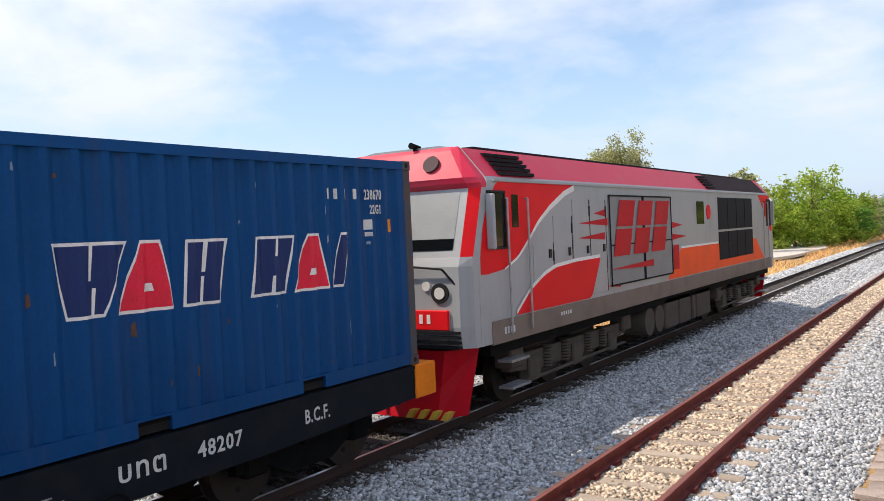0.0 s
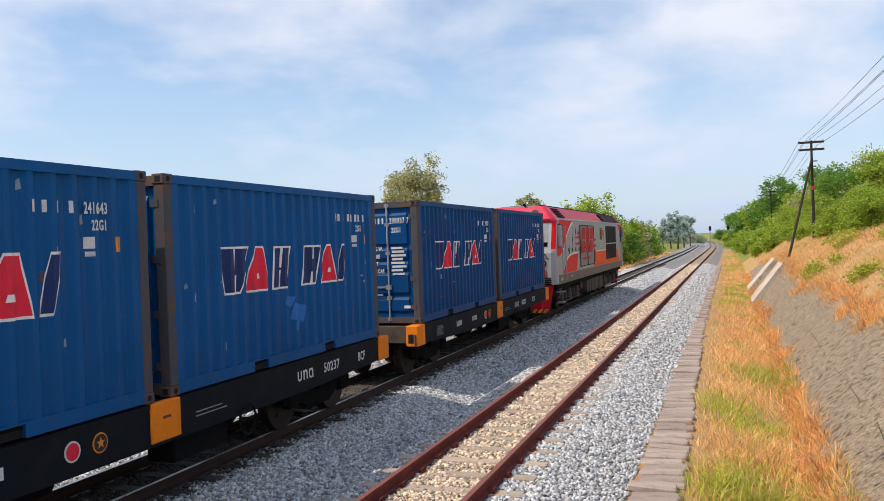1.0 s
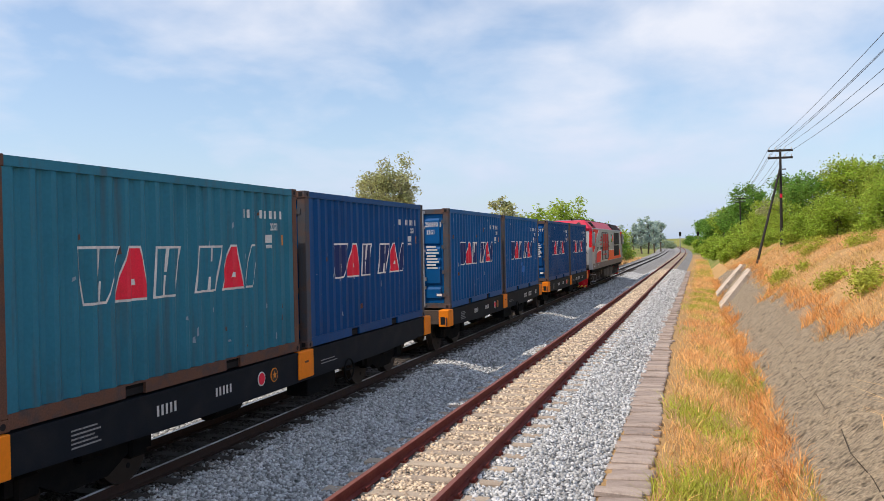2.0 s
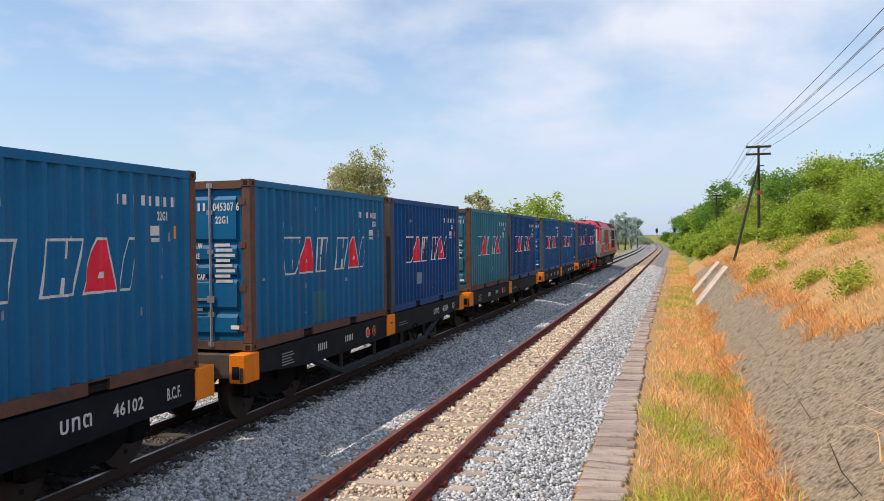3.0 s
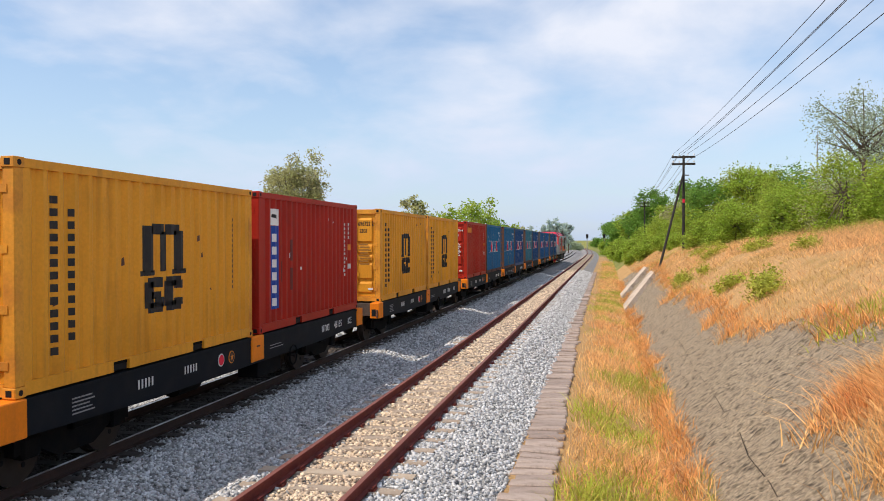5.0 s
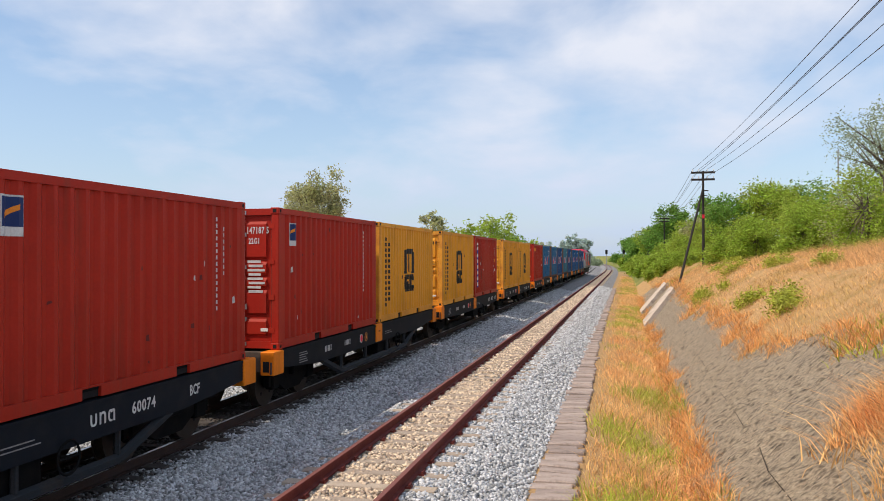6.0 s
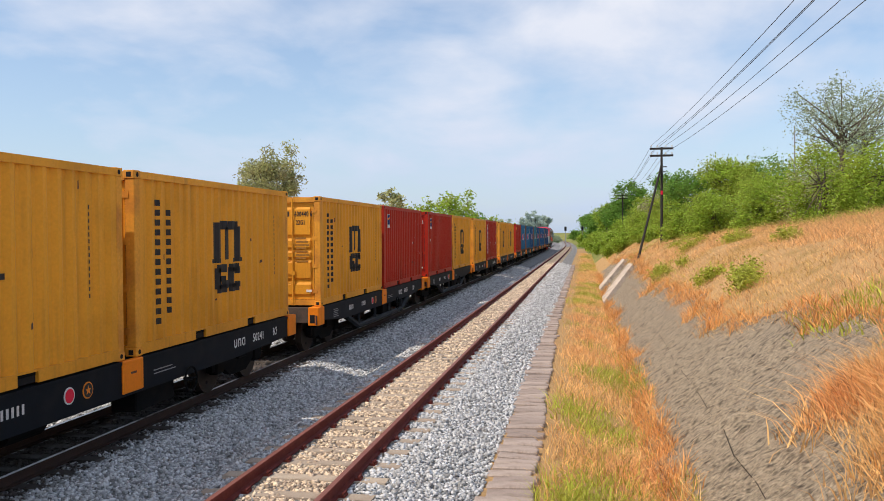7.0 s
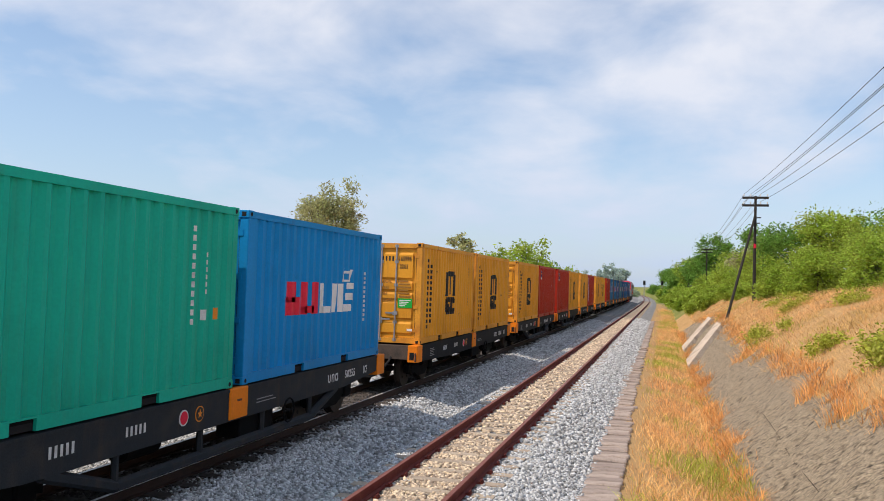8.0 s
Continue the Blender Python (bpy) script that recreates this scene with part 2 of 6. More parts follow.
# ---- the line of the tracks: straight, then a wide curve to the left ----
NEAR_X, FAR_X, FAR_Z = -3.14, -7.365, -0.25
CURVE_FROM, CURVE_R = 130.0, 3600.0


def bend(y):
    return -max(0.0, y - CURVE_FROM) ** 2 / (2 * CURVE_R)


def heading(y):
    return math.degrees(math.atan(max(0.0, y - CURVE_FROM) / CURVE_R))


# cross-section of the ground: across the line, x and height
PROFILE = [(-2500, -3.0), (-400, -0.8), (-60, -0.5), (-16, -0.45), (-12.2, -0.7), (-10.4, -0.75), (-9.0, -0.43), (-6.15, -0.43), (-5.75, -0.50),
           (-5.0, -0.68), (-4.65, -0.50), (-4.15, -0.17), (-2.05, -0.17), (-1.75, -0.25), (-1.25, -0.42), (-0.55, -0.44), (0.2, -0.50), (0.82, -0.64),
           (0.97, -0.61), (3.4, 1.33), (4.6, 2.10), (6.2, 2.52), (8.5, 2.85), (14, 3.2), (60, 3.6), (400, 3.0), (2500, -3.0)]


def ground_z(x):
    return float(np.interp(x, [p[0] for p in PROFILE], [p[1] for p in PROFILE]))


def lining_edge(y):
    """How far up the slope, in x, the concrete lining reaches."""
    base = np.interp(y, [0, 8, 11, 15, 17, 23, 33, 43, 56, 70], [3.9, 3.7, 3.45, 3.15, 2.5, 2.65, 2.4, 2.6, 2.95, 1.3])
    return float(base) + 0.10 * math.sin(y * 2.3) + 0.06 * math.sin(y * 5.1 + 1)


def build_ground():
    xs = sorted({p[0] for p in PROFILE} | set(np.arange(-12, 14, 0.5).round(2)) | set(np.arange(0.99, 4.4, 0.22).round(2)))
    ys = [-60, -30, -15, -6] + list(np.arange(-3, 70, 0.7)) + list(np.arange(70, 200, 5)) + [220, 250, 300, 400, 600, 1000, 2000, 3500]
    verts, faces, kinds = [], [], []
    for y in ys:
        for x in xs:
            z = ground_z(x)
            if x > 3.2 and x < 300:
                z += 0.22 * noise.noise(Vector((x * 0.35, y * 0.3, 3.1))) * min(1, (x - 3.2) / 2)
            elif 1.3 < x <= 3.2:
                z += 0.05 * noise.noise(Vector((x * 1.3, y * 1.1, 0.4)))
            elif -0.5 < x < 1.0:
                z += 0.05 * noise.noise(Vector((x * 1.5, y * 1.2, 7.7)))
            elif x < -13:
                z += 0.15 * noise.noise(Vector((x * 0.05, y * 0.05, 1.2)))
            verts.append((x + (bend(y) if abs(x) < 300 else 0), y, z))
    w = len(xs)
    for j in range(len(ys) - 1):
        for i in range(w - 1):
            a = j * w + i
            faces.append((a, a + 1, a + w + 1, a + w))
            xm, ym = (xs[i] + xs[i + 1]) / 2, (ys[j] + ys[j + 1]) / 2
            if -10.4 < xm < -1.25:
                kinds.append(1)
            elif 0.95 < xm < lining_edge(ym) and ym < 66:
                kinds.append(2)
            elif (xm > 0.6 and ym > 90) or ym > 170 or xm < -45:
                kinds.append(3)
            elif 0.95 < xm < 30:
                kinds.append(4)
            else:
                kinds.append(0)
    me = numpy_mesh("ground", np.array(verts), np.array(faces), [SOIL, BALLAST_BED, SHOTCRETE, MEADOW, THATCH])
    me.polygons.foreach_set("material_index", kinds)
    me.polygons.foreach_set("use_smooth", [True] * len(faces))
    ob = new("ground", me)
    return tagged(ob, "dry soil, grey ballast bed and concrete-lined cutting slope", "ground", kind="structure")


ground = build_ground()


# ---- rails and sleepers ----
RAIL_OUTLINE = [(-0.062, -0.145), (0.062, -0.145), (0.062, -0.132), (0.014, -0.118), (0.012, -0.045), (0.034, -0.036), (0.034, -0.004), (0.028, 0.0),
                (-0.028, 0.0), (-0.034, -0.004), (-0.034, -0.036), (-0.012, -0.045), (-0.014, -0.118), (-0.062, -0.132)]


def rail(track_x, side, z, parent):
    bm = bmesh.new()
    ys = [-40, 20, 60, 100] + list(range(130, 620, 10))
    rings = []
    for y in ys:
        rings.append([bm.verts.new((track_x + side * 0.5325 + u + bend(y), y, z + v)) for u, v in RAIL_OUTLINE])
    k = len(RAIL_OUTLINE)
    for a, b in zip(rings, rings[1:]):
        for i in range(k):
            f = bm.faces.new((a[i], a[(i + 1) % k], b[(i + 1) % k], b[i]))
            f.material_index = 1 if i == 7 else 0
    bm.faces.new(rings[0])
    bm.faces.new(rings[-1][::-1])
    bmesh.ops.recalc_face_normals(bm, faces=bm.faces[:])
    return mesh_object("rail", bm, [STEEL_RAIL, RAIL_TOP] if track_x == NEAR_X else [FAR_RAIL, FAR_TOP], parent, "rusty brown steel rail with a worn top")


TRACKS = {}
for tx, tz in ((NEAR_X, 0.0), (FAR_X, FAR_Z)):
    TRACKS[tx] = tagged(new("railway_track"), "metre-gauge track on concrete sleepers in grey ballast", "track", group="tracks", kind="structure")
    for s in (-1, 1):
        rail(tx, s, tz, TRACKS[tx])


# ---- containers ----
LEN, WID, HIGH = 6.058, 2.438, 2.591
PITCH, DEPTH = 0.278, 0.045
RIBS = 20
RIB_FROM = -RIBS * PITCH / 2


def rib_breaks():
    """Breaks (y, inset) of the corrugated side from rear to front."""
    out = [(-LEN / 2 + 0.12, 0.0)]
    for i in range(RIBS):
        y = RIB_FROM + i * PITCH
        out += [(y + 0.034, 0.0), (y + 0.104, DEPTH), (y + 0.174, DEPTH), (y + 0.244, 0.0)]
    out.append((LEN / 2 - 0.12, 0.0))
    return out


BREAKS = rib_breaks()
SKIN = WID / 2 - 0.012


def skin_x(y):
    return SKIN - float(np.interp(y, [b[0] for b in BREAKS], [b[1] for b in BREAKS]))


def clip(poly, y0, y1):
    """The part of a convex outline (y, z) between y0 and y1."""
    for lim, sign in ((y0, 1), (y1, -1)):
        out = []
        for i, a in enumerate(poly):
            b = poly[(i + 1) % len(poly)]
            ia, ib = sign * (a[0] - lim) >= 0, sign * (b[0] - lim) >= 0
            if ia:
                out.append(a)
            if ia != ib:
                k = (lim - a[0]) / (b[0] - a[0])
                out.append((lim, a[1] + k * (b[1] - a[1])))
        poly = out
        if len(poly) < 3:
            return []
    return poly


def marking(polys, lift=0.003, mat=0, bm=None):
    """Paint on the corrugated side facing +x: convex outlines (y, z) that follow the ribs."""
    bm = bm or bmesh.new()
    for poly in polys:
        for (ya, _), (yb, _) in zip(BREAKS, BREAKS[1:]):
            c = clip(poly, ya, yb)
            if len(c) < 3:
                continue
            try:
                f = bm.faces.new([bm.verts.new((skin_x(y) + lift, y, z)) for y, z in c])
            except ValueError:
                continue
            f.normal_update()
            if f.normal.x < 0:
                f.normal_flip()
            f.material_index = mat
    return bm


def side_panel_mesh():
    bm = bmesh.new()
    z0, z1 = 0.16, HIGH - 0.10
    rows = [[bm.verts.new((SKIN - d, y, z)) for y, d in BREAKS] for z in (z0, z1)]
    for i in range(len(BREAKS) - 1):
        bm.faces.new((rows[0][i], rows[0][i + 1], rows[1][i + 1], rows[1][i]))
    return bm


def mirror_x(bm):
    got = bmesh.ops.duplicate(bm, geom=bm.verts[:] + bm.edges[:] + bm.faces[:])
    vs = [g for g in got["geom"] if isinstance(g, bmesh.types.BMVert)]
    fs = [g for g in got["geom"] if isinstance(g, bmesh.types.BMFace)]
    for v in vs:
        v.co.x = -v.co.x
    bmesh.ops.reverse_faces(bm, faces=fs)
    return bm


DOOR_FIELDS = [(0.24, 0.56), (0.62, 1.08), (1.12, 1.31), (1.35, 1.60), (1.65, 2.34)]


def container(name_label, skin, post=None, bars=None):
    """A twenty-foot box on an Empty at the middle of its base; doors at the rear end (-y)."""
    post = post or skin
    bars = bars or GALV
    ob = tagged(new("shipping_container"), name_label, "container", group="containers on the train")
    part("side_wall", side_panel_mesh(), skin, ob)
    bm = side_panel_mesh()
    for v in bm.verts:
        v.co.x = -v.co.x
    bmesh.ops.reverse_faces(bm, faces=bm.faces[:])
    part("side_wall", bm, skin, ob)
    part("roof", boxes((-WID / 2 + 0.03, WID / 2 - 0.03, -LEN / 2 + 0.06, LEN / 2 - 0.06, HIGH - 0.05, HIGH - 0.015)), skin, ob)
    part("floor", boxes((-WID / 2 + 0.04, WID / 2 - 0.04, -LEN / 2 + 0.06, LEN / 2 - 0.06, 0.10, 0.16)), UNDER, ob)
    part("front_wall", boxes((-WID / 2 + 0.1, WID / 2 - 0.1, LEN / 2 - 0.10, LEN / 2 - 0.05, 0.14, HIGH - 0.08)), skin, ob)
    for s in (-1, 1):
        xa, xb = sorted((s * (WID / 2 - 0.05), s * (WID / 2 - 0.002)))
        part("top_rail", boxes((xa, xb, -LEN / 2 + 0.15, LEN / 2 - 0.15, HIGH - 0.11, HIGH - 0.01)), skin, ob)
        # bottom rail with two fork pockets
        e0 = LEN / 2 - 0.15
        bm = prism(bmesh.new(), [(-e0, 0.015), (-1.22, 0.015), (-1.22, 0.145), (-0.86, 0.145), (-0.86, 0.015), (0.86, 0.015), (0.86, 0.145), (1.22, 0.145),
                                 (1.22, 0.015), (e0, 0.015), (e0, 0.165), (-e0, 0.165)], xa, xb)
        part("bottom_rail", bm, post if post is RUST else skin, ob)
        for yc in (-1.04, 1.04):
            xi, xo = sorted((s * (WID / 2 - 0.40), s * (WID / 2 - 0.045)))
            part("fork_pocket", boxes((xi, xo, yc - 0.18, yc + 0.18, 0.02, 0.145)), DARK_HOLE, ob)
        for e in (-1, 1):
            ya, yb = sorted((e * (LEN / 2 - 0.16), e * (LEN / 2 - 0.012)))
            xp, xq = sorted((s * (WID / 2 - 0.15), s * (WID / 2 - 0.004)))
            part("corner_post", boxes((xp, xq, ya, yb, 0.118, HIGH - 0.118), bevel=0.01), post, ob)
            for z0, z1 in ((0.0, 0.118), (HIGH - 0.118, HIGH)):
                bm = bmesh.new()
                yc, yd = sorted((e * (LEN / 2 - 0.178), e * LEN / 2))
                xc, xd = sorted((s * (WID / 2 - 0.162), s * WID / 2))
                box(bm, xc, xd, yc, yd, z0, z1, bevel=0.008)
                xs_ = s * (WID / 2 + 0.002)
                box(bm, *sorted((s * (WID / 2 - 0.115), s * (WID / 2 - 0.045))), *sorted((e * (LEN / 2 - 0.02), e * (LEN / 2 + 0.003))), (z0 + z1) / 2 - 0.034, (z0 + z1) / 2 + 0.034, mat=1)
                rod(bm, (s * (WID / 2 - 0.01), (yc + yd) / 2, (z0 + z1) / 2), (xs_, (yc + yd) / 2, (z0 + z1) / 2), 0.034, sides=10, mat=1)
                part("corner_casting", bm, [post, DARK_HOLE], ob)
    # end frame and doors
    yr = -LEN / 2
    part("header", boxes((-WID / 2 + 0.15, WID / 2 - 0.15, yr + 0.01, yr + 0.10, HIGH - 0.14, HIGH - 0.02)), post, ob)
    part("end_sill", boxes((-WID / 2 + 0.15, WID / 2 - 0.15, yr + 0.01, yr + 0.10, 0.02, 0.15)), post, ob)
    for s in (-1, 1):
        xa, xb = sorted((s * 0.008, s * (WID / 2 - 0.155)))
        bm = bmesh.new()
        box(bm, xa, xb, yr + 0.055, yr + 0.085, 0.155, HIGH - 0.145)
        # pressed fields between flat rails: tall ones above and below, shallow ribs between
        door = part("door", bm, skin, ob)
        for za, zb in DOOR_FIELDS:
            bm = prism(bmesh.new(), [(yr + 0.056, za), (yr + 0.022, za + 0.045), (yr + 0.022, zb - 0.055), (yr + 0.056, zb)], xa + 0.10, xb - 0.10)
            part("pressed_panel", bm, skin, door)
        part("door_gasket", boxes((xa - 0.004, xa + 0.012, yr + 0.045, yr + 0.09, 0.155, HIGH - 0.145),
                                  (xb - 0.012, xb + 0.004, yr + 0.045, yr + 0.09, 0.155, HIGH - 0.145)), RUBBER, ob)
        for xr in (s * 0.13, s * 0.53):
            bm = rod(bmesh.new(), (xr, yr + 0.012, 0.06), (xr, yr + 0.012, HIGH - 0.05), 0.021)
            for z in (0.10, 0.55, 1.5, 2.1, HIGH - 0.09):
                box(bm, xr - 0.05, xr + 0.05, yr + 0.002, yr + 0.05, z - 0.035, z + 0.035)
            part("lock_rod", bm, bars, door)
            hb = bmesh.new()
            inner = abs(xr) < 0.3
            hz = 0.62 if inner else 0.78
            way = s if inner else -s
            box(hb, *sorted((xr, xr + 0.26 * way)), yr - 0.004, yr + 0.012, hz - 0.02, hz + 0.02)
            box(hb, xr - 0.06, xr + 0.06, yr - 0.006, yr + 0.02, hz - 0.05, hz + 0.05)
            part("handle", hb, bars, door)
        for z in (0.35, 0.95, 1.6, 2.25):
            part("hinge", boxes((s * (WID / 2 - 0.20), s * (WID / 2 - 0.09), yr + 0.004, yr + 0.05, z - 0.045, z + 0.045)
                                if s > 0 else (s * (WID / 2 - 0.09), s * (WID / 2 - 0.20), yr + 0.004, yr + 0.05, z - 0.045, z + 0.045)), post, door)
    return ob


def quad(y0, y1, z0, z1, lean=0.0):
    k = lean * (z1 - z0)
    return [(y0, z0), (y1, z0), (y1 + k, z1), (y0 + k, z1)]


NAVY = paint("navy_container_paint", (0.0008, 0.060, 0.205), 0.18)
BLUE = paint("blue_container_paint", (0.0015, 0.088, 0.27), 0.22)
STEELBLUE = paint("faded_blue_paint", (0.006, 0.125, 0.285), 0.4)
TEAL = paint("teal_container_paint", (0.024, 0.165, 0.25), 0.5)
REDBOX = paint("red_container_paint", (0.40, 0.027, 0.015), 0.35)
YELLOW = paint("yellow_container_paint", (0.75, 0.335, 0.032), 0.30)
OCHRE_POST = material("rust_bitten_yellow", (0.73, 0.325, 0.032), 0.7, spots=(0.34, 0.10, 0.03), spot_scale=1.6, spot_amount=0.6, grain=0.12, grain_scale=25)
AZURE = paint("azure_container_paint", (0.004, 0.25, 0.60), 0.15)
GREEN = paint("green_container_paint", (0.004, 0.44, 0.31), 0.15)


# ---- wagons ----
WHEEL_R = 0.455


def wheel_mesh():
    bm = bmesh.new()
    rod(bm, (-0.065, 0, 0), (0.065, 0, 0), WHEEL_R, sides=28)
    rod(bm, (-0.085, 0, 0), (-0.060, 0, 0), WHEEL_R + 0.028, sides=28)
    rod(bm, (0.06, 0, 0), (0.13, 0, 0), 0.12, sides=12)
    for k in range(4):
        a = k * math.pi / 2
        rod(bm, (0.055, 0.27 * math.cos(a), 0.27 * math.sin(a)), (0.072, 0.27 * math.cos(a), 0.27 * math.sin(a)), 0.035, sides=8, mat=1)
    me = bpy.data.meshes.new("wheel")
    bm.to_mesh(me)
    bm.free()
    me.materials.append(WHEEL)
    me.materials.append(DARK_HOLE)
    return me


WHEEL_MESH = wheel_mesh()


def wheelset(parent, y):
    """An axle that turns, with its two wheels."""
    axle = part("axle", rod(bmesh.new(), (-0.68, 0, 0), (0.68, 0, 0), 0.07, sides=12), UNDER, parent)
    axle.location = (0, y, WHEEL_R)
    shared("wheel", WHEEL_MESH, axle, pose(0.535, 0, 0))
    shared("wheel", WHEEL_MESH, axle, pose(-0.535, 0, 0, 0, 0, 180))
    return axle


def bogie(parent, yc):
    """Two axles in a cast frame."""
    for s in (-1, 1):
        bm = bmesh.new()
        xa, xb = sorted((s * 0.68, s * 0.80))
        prism(bm, [(yc - 1.15, 0.40), (yc - 1.15, 0.60), (yc - 0.45, 0.72), (yc + 0.45, 0.72), (yc + 1.15, 0.60), (yc + 1.15, 0.40), (yc + 0.75, 0.44),
                   (yc + 0.35, 0.24), (yc - 0.35, 0.24), (yc - 0.75, 0.44)], xa, xb)
        for e in (-1, 1):
            box(bm, xa - 0.02, xb + 0.04, yc + e * 0.875 - 0.16, yc + e * 0.875 + 0.16, 0.34, 0.60, bevel=0.03)
        part("bogie_frame", bm, UNDER, parent)
        bm = bmesh.new()
        for k in (-0.16, 0.0, 0.16):
            rod(bm, (s * 0.74, yc + k, 0.26), (s * 0.74, yc + k, 0.56), 0.06, sides=10)
        part("spring", bm, UNDER, parent)
    for e in (-1, 1):
        wheelset(parent, yc + e * 0.875)
    part("bolster", boxes((-0.9, 0.9, yc - 0.2, yc + 0.2, 0.52, 0.74), bevel=0.02), UNDER, parent)


DECK = 1.16          # top of the deck above the rail
HALF = 6.42          # half the wagon's length over its headstocks


def wagon(trussed, label, headstock, sill):
    ob = tagged(new("container_wagon"), label, "wagon", group="wagons of the train")
    for s in (-1, 1):
        xa, xb = sorted((s * 1.14, s * 1.235))
        bm = bmesh.new()
        if trussed:
            prism(bm, [(-HALF, 0.86), (-HALF, DECK), (HALF, DECK), (HALF, 0.86), (4.2, 0.70), (-4.2, 0.70)], xa, xb)
        else:
            prism(bm, [(-HALF, 0.76), (-HALF, DECK), (HALF, DECK), (HALF, 0.76), (3.4, 0.68), (-3.4, 0.68)], xa, xb)
        box(bm, xa - 0.06, xb + 0.012, -HALF, HALF, DECK - 0.045, DECK - 0.002)
        part("side_sill", bm, sill, ob)
        if trussed:
            bm = bmesh.new()
            pts = [(-3.9, 0.72), (-2.7, 0.34), (2.7, 0.34), (3.9, 0.72)]
            for (ya, za), (yb, zb) in zip(pts, pts[1:]):
                rod(bm, (s * 1.17, ya, za), (s * 1.17, yb, zb), 0.075, sides=6)
            for y in (-2.7, -0.9, 0.9, 2.7):
                rod(bm, (s * 1.17, y, 0.34), (s * 1.17, y, 0.74), 0.045, sides=6)
            part("truss_rod", bm, GREY_SILL, ob)
    part("centre_sill", prism(bmesh.new(), [(-HALF, 0.72), (-HALF, 1.08), (HALF, 1.08), (HALF, 0.72), (3.2, 0.40), (-3.2, 0.40)], -0.26, 0.26), UNDER, ob)
    for s in (-1, 1):
        part("brake_rod", rod(bmesh.new(), (s * 0.42, -3.4, 0.46), (s * 0.42, 3.4, 0.46), 0.03, sides=6), UNDER, ob)
        part("tool_box", boxes((*sorted((s * 0.72, s * 1.12)), -0.6 + 0.9 * s, 0.5 + 0.9 * s, 0.36, 0.80), bevel=0.02), UNDER, ob)
    for y in np.linspace(-5.6, 5.6, 9):
        part("cross_bearer", boxes((-1.14, 1.14, y - 0.06, y + 0.06, 0.86, 1.10)), UNDER, ob)
    part("deck", boxes((-1.14, 1.14, -HALF, HALF, 1.10, 1.135)), WAGON_RUST, ob)
    for e in (-1, 1):
        ya, yb = sorted((e * (HALF - 0.02), e * (HALF + 0.06)))
        part("headstock", boxes((-1.24, 1.24, ya, yb, 0.80, DECK), bevel=0.01), WAGON_RUST, ob)
        for s in (-1, 1):
            xa, xb = sorted((s * 1.0, s * 1.262))
            yc, yd = sorted((e * (HALF - 0.36), e * (HALF + 0.085)))
            part("corner_bracket", boxes((xa, xb, yc, yd, 0.74, DECK + 0.004), bevel=0.012), headstock, ob, "orange painted corner bracket")
            part("lock_pocket", boxes((*sorted((s * 1.05, s * 1.17)), *sorted((e * (HALF + 0.06), e * (HALF + 0.088))), 0.80, 0.99)), DARK_HOLE, ob)
            part("lock_lever", boxes((*sorted((s * 1.19, s * 1.225)), *sorted((e * (HALF + 0.07), e * (HALF + 0.115))), 0.76, 0.98), bevel=0.008), RUST, ob)
        # coupler and hoses
        ym = e * (HALF + 0.06)
        bm = boxes((-0.12, 0.12, *sorted((ym, ym + e * 0.50)), 0.66, 0.90), bevel=0.03)
        box(bm, -0.20, 0.20, *sorted((ym + e * 0.44, ym + e * 0.74)), 0.62, 0.94, bevel=0.05)
        part("coupler", bm, UNDER, ob)
        for s in (-1, 1):
            bm = bmesh.new()
            line = [(s * 0.55, ym, 0.85)]
            line += [(s * (0.55 - 0.04 * k), ym + e * (0.1 + 0.06 * k), 0.85 - 0.45 * math.sin((k + 1) / 12 * math.pi * 0.62)) for k in range(12)]
            tube(bm, line, [0.028] * 13, 7)
            part("brake_hose", bm, RUBBER, ob)
        bogie(ob, e * 4.55)
    for s in (-1, 1):
        xa, xb = sorted((s * 1.16, s * 1.262))
        part("middle_bracket", boxes((xa, xb, -0.26, 0.26, 0.72, DECK + 0.003), bevel=0.012), headstock, ob, "orange painted middle bracket")
        part("builder_plate", boxes((*sorted((s * 1.255, s * 1.266)), -0.07, 0.07, 0.97, 1.0)), RUST, ob)
    part("brake_cylinder", rod(rod(bmesh.new(), (0.62, -1.9, 0.56), (0.62, -1.2, 0.56), 0.17, sides=14), (0.62, -1.2, 0.56), (0.62, 0.3, 0.56), 0.03), UNDER, ob)
    part("air_tank", rod(bmesh.new(), (-0.55, 0.9, 0.55), (-0.55, 2.1, 0.55), 0.18, sides=14), UNDER, ob)
    bm = bmesh.new()
    rings = [[bm.verts.new((1.30 + 0.016 * math.sin(q), 1.6 + (0.19 + 0.016 * math.cos(q)) * math.cos(a), 0.62 + (0.19 + 0.016 * math.cos(q)) * math.sin(a)))
              for q in np.linspace(0, 2 * math.pi, 6)[:-1]] for a in np.linspace(0, 2 * math.pi, 19)[:-1]]
    for i in range(18):
        for j in range(5):
            bm.faces.new((rings[i][j], rings[i][(j + 1) % 5], rings[(i + 1) % 18][(j + 1) % 5], rings[(i + 1) % 18][j]))
    rod(bm, (1.18, 1.6, 0.62), (1.31, 1.6, 0.62), 0.03, sides=6)
    rod(bm, (1.30, 1.42, 0.62), (1.30, 1.78, 0.62), 0.014, sides=5)
    part("handbrake_wheel", bm, UNDER, ob)
    return ob


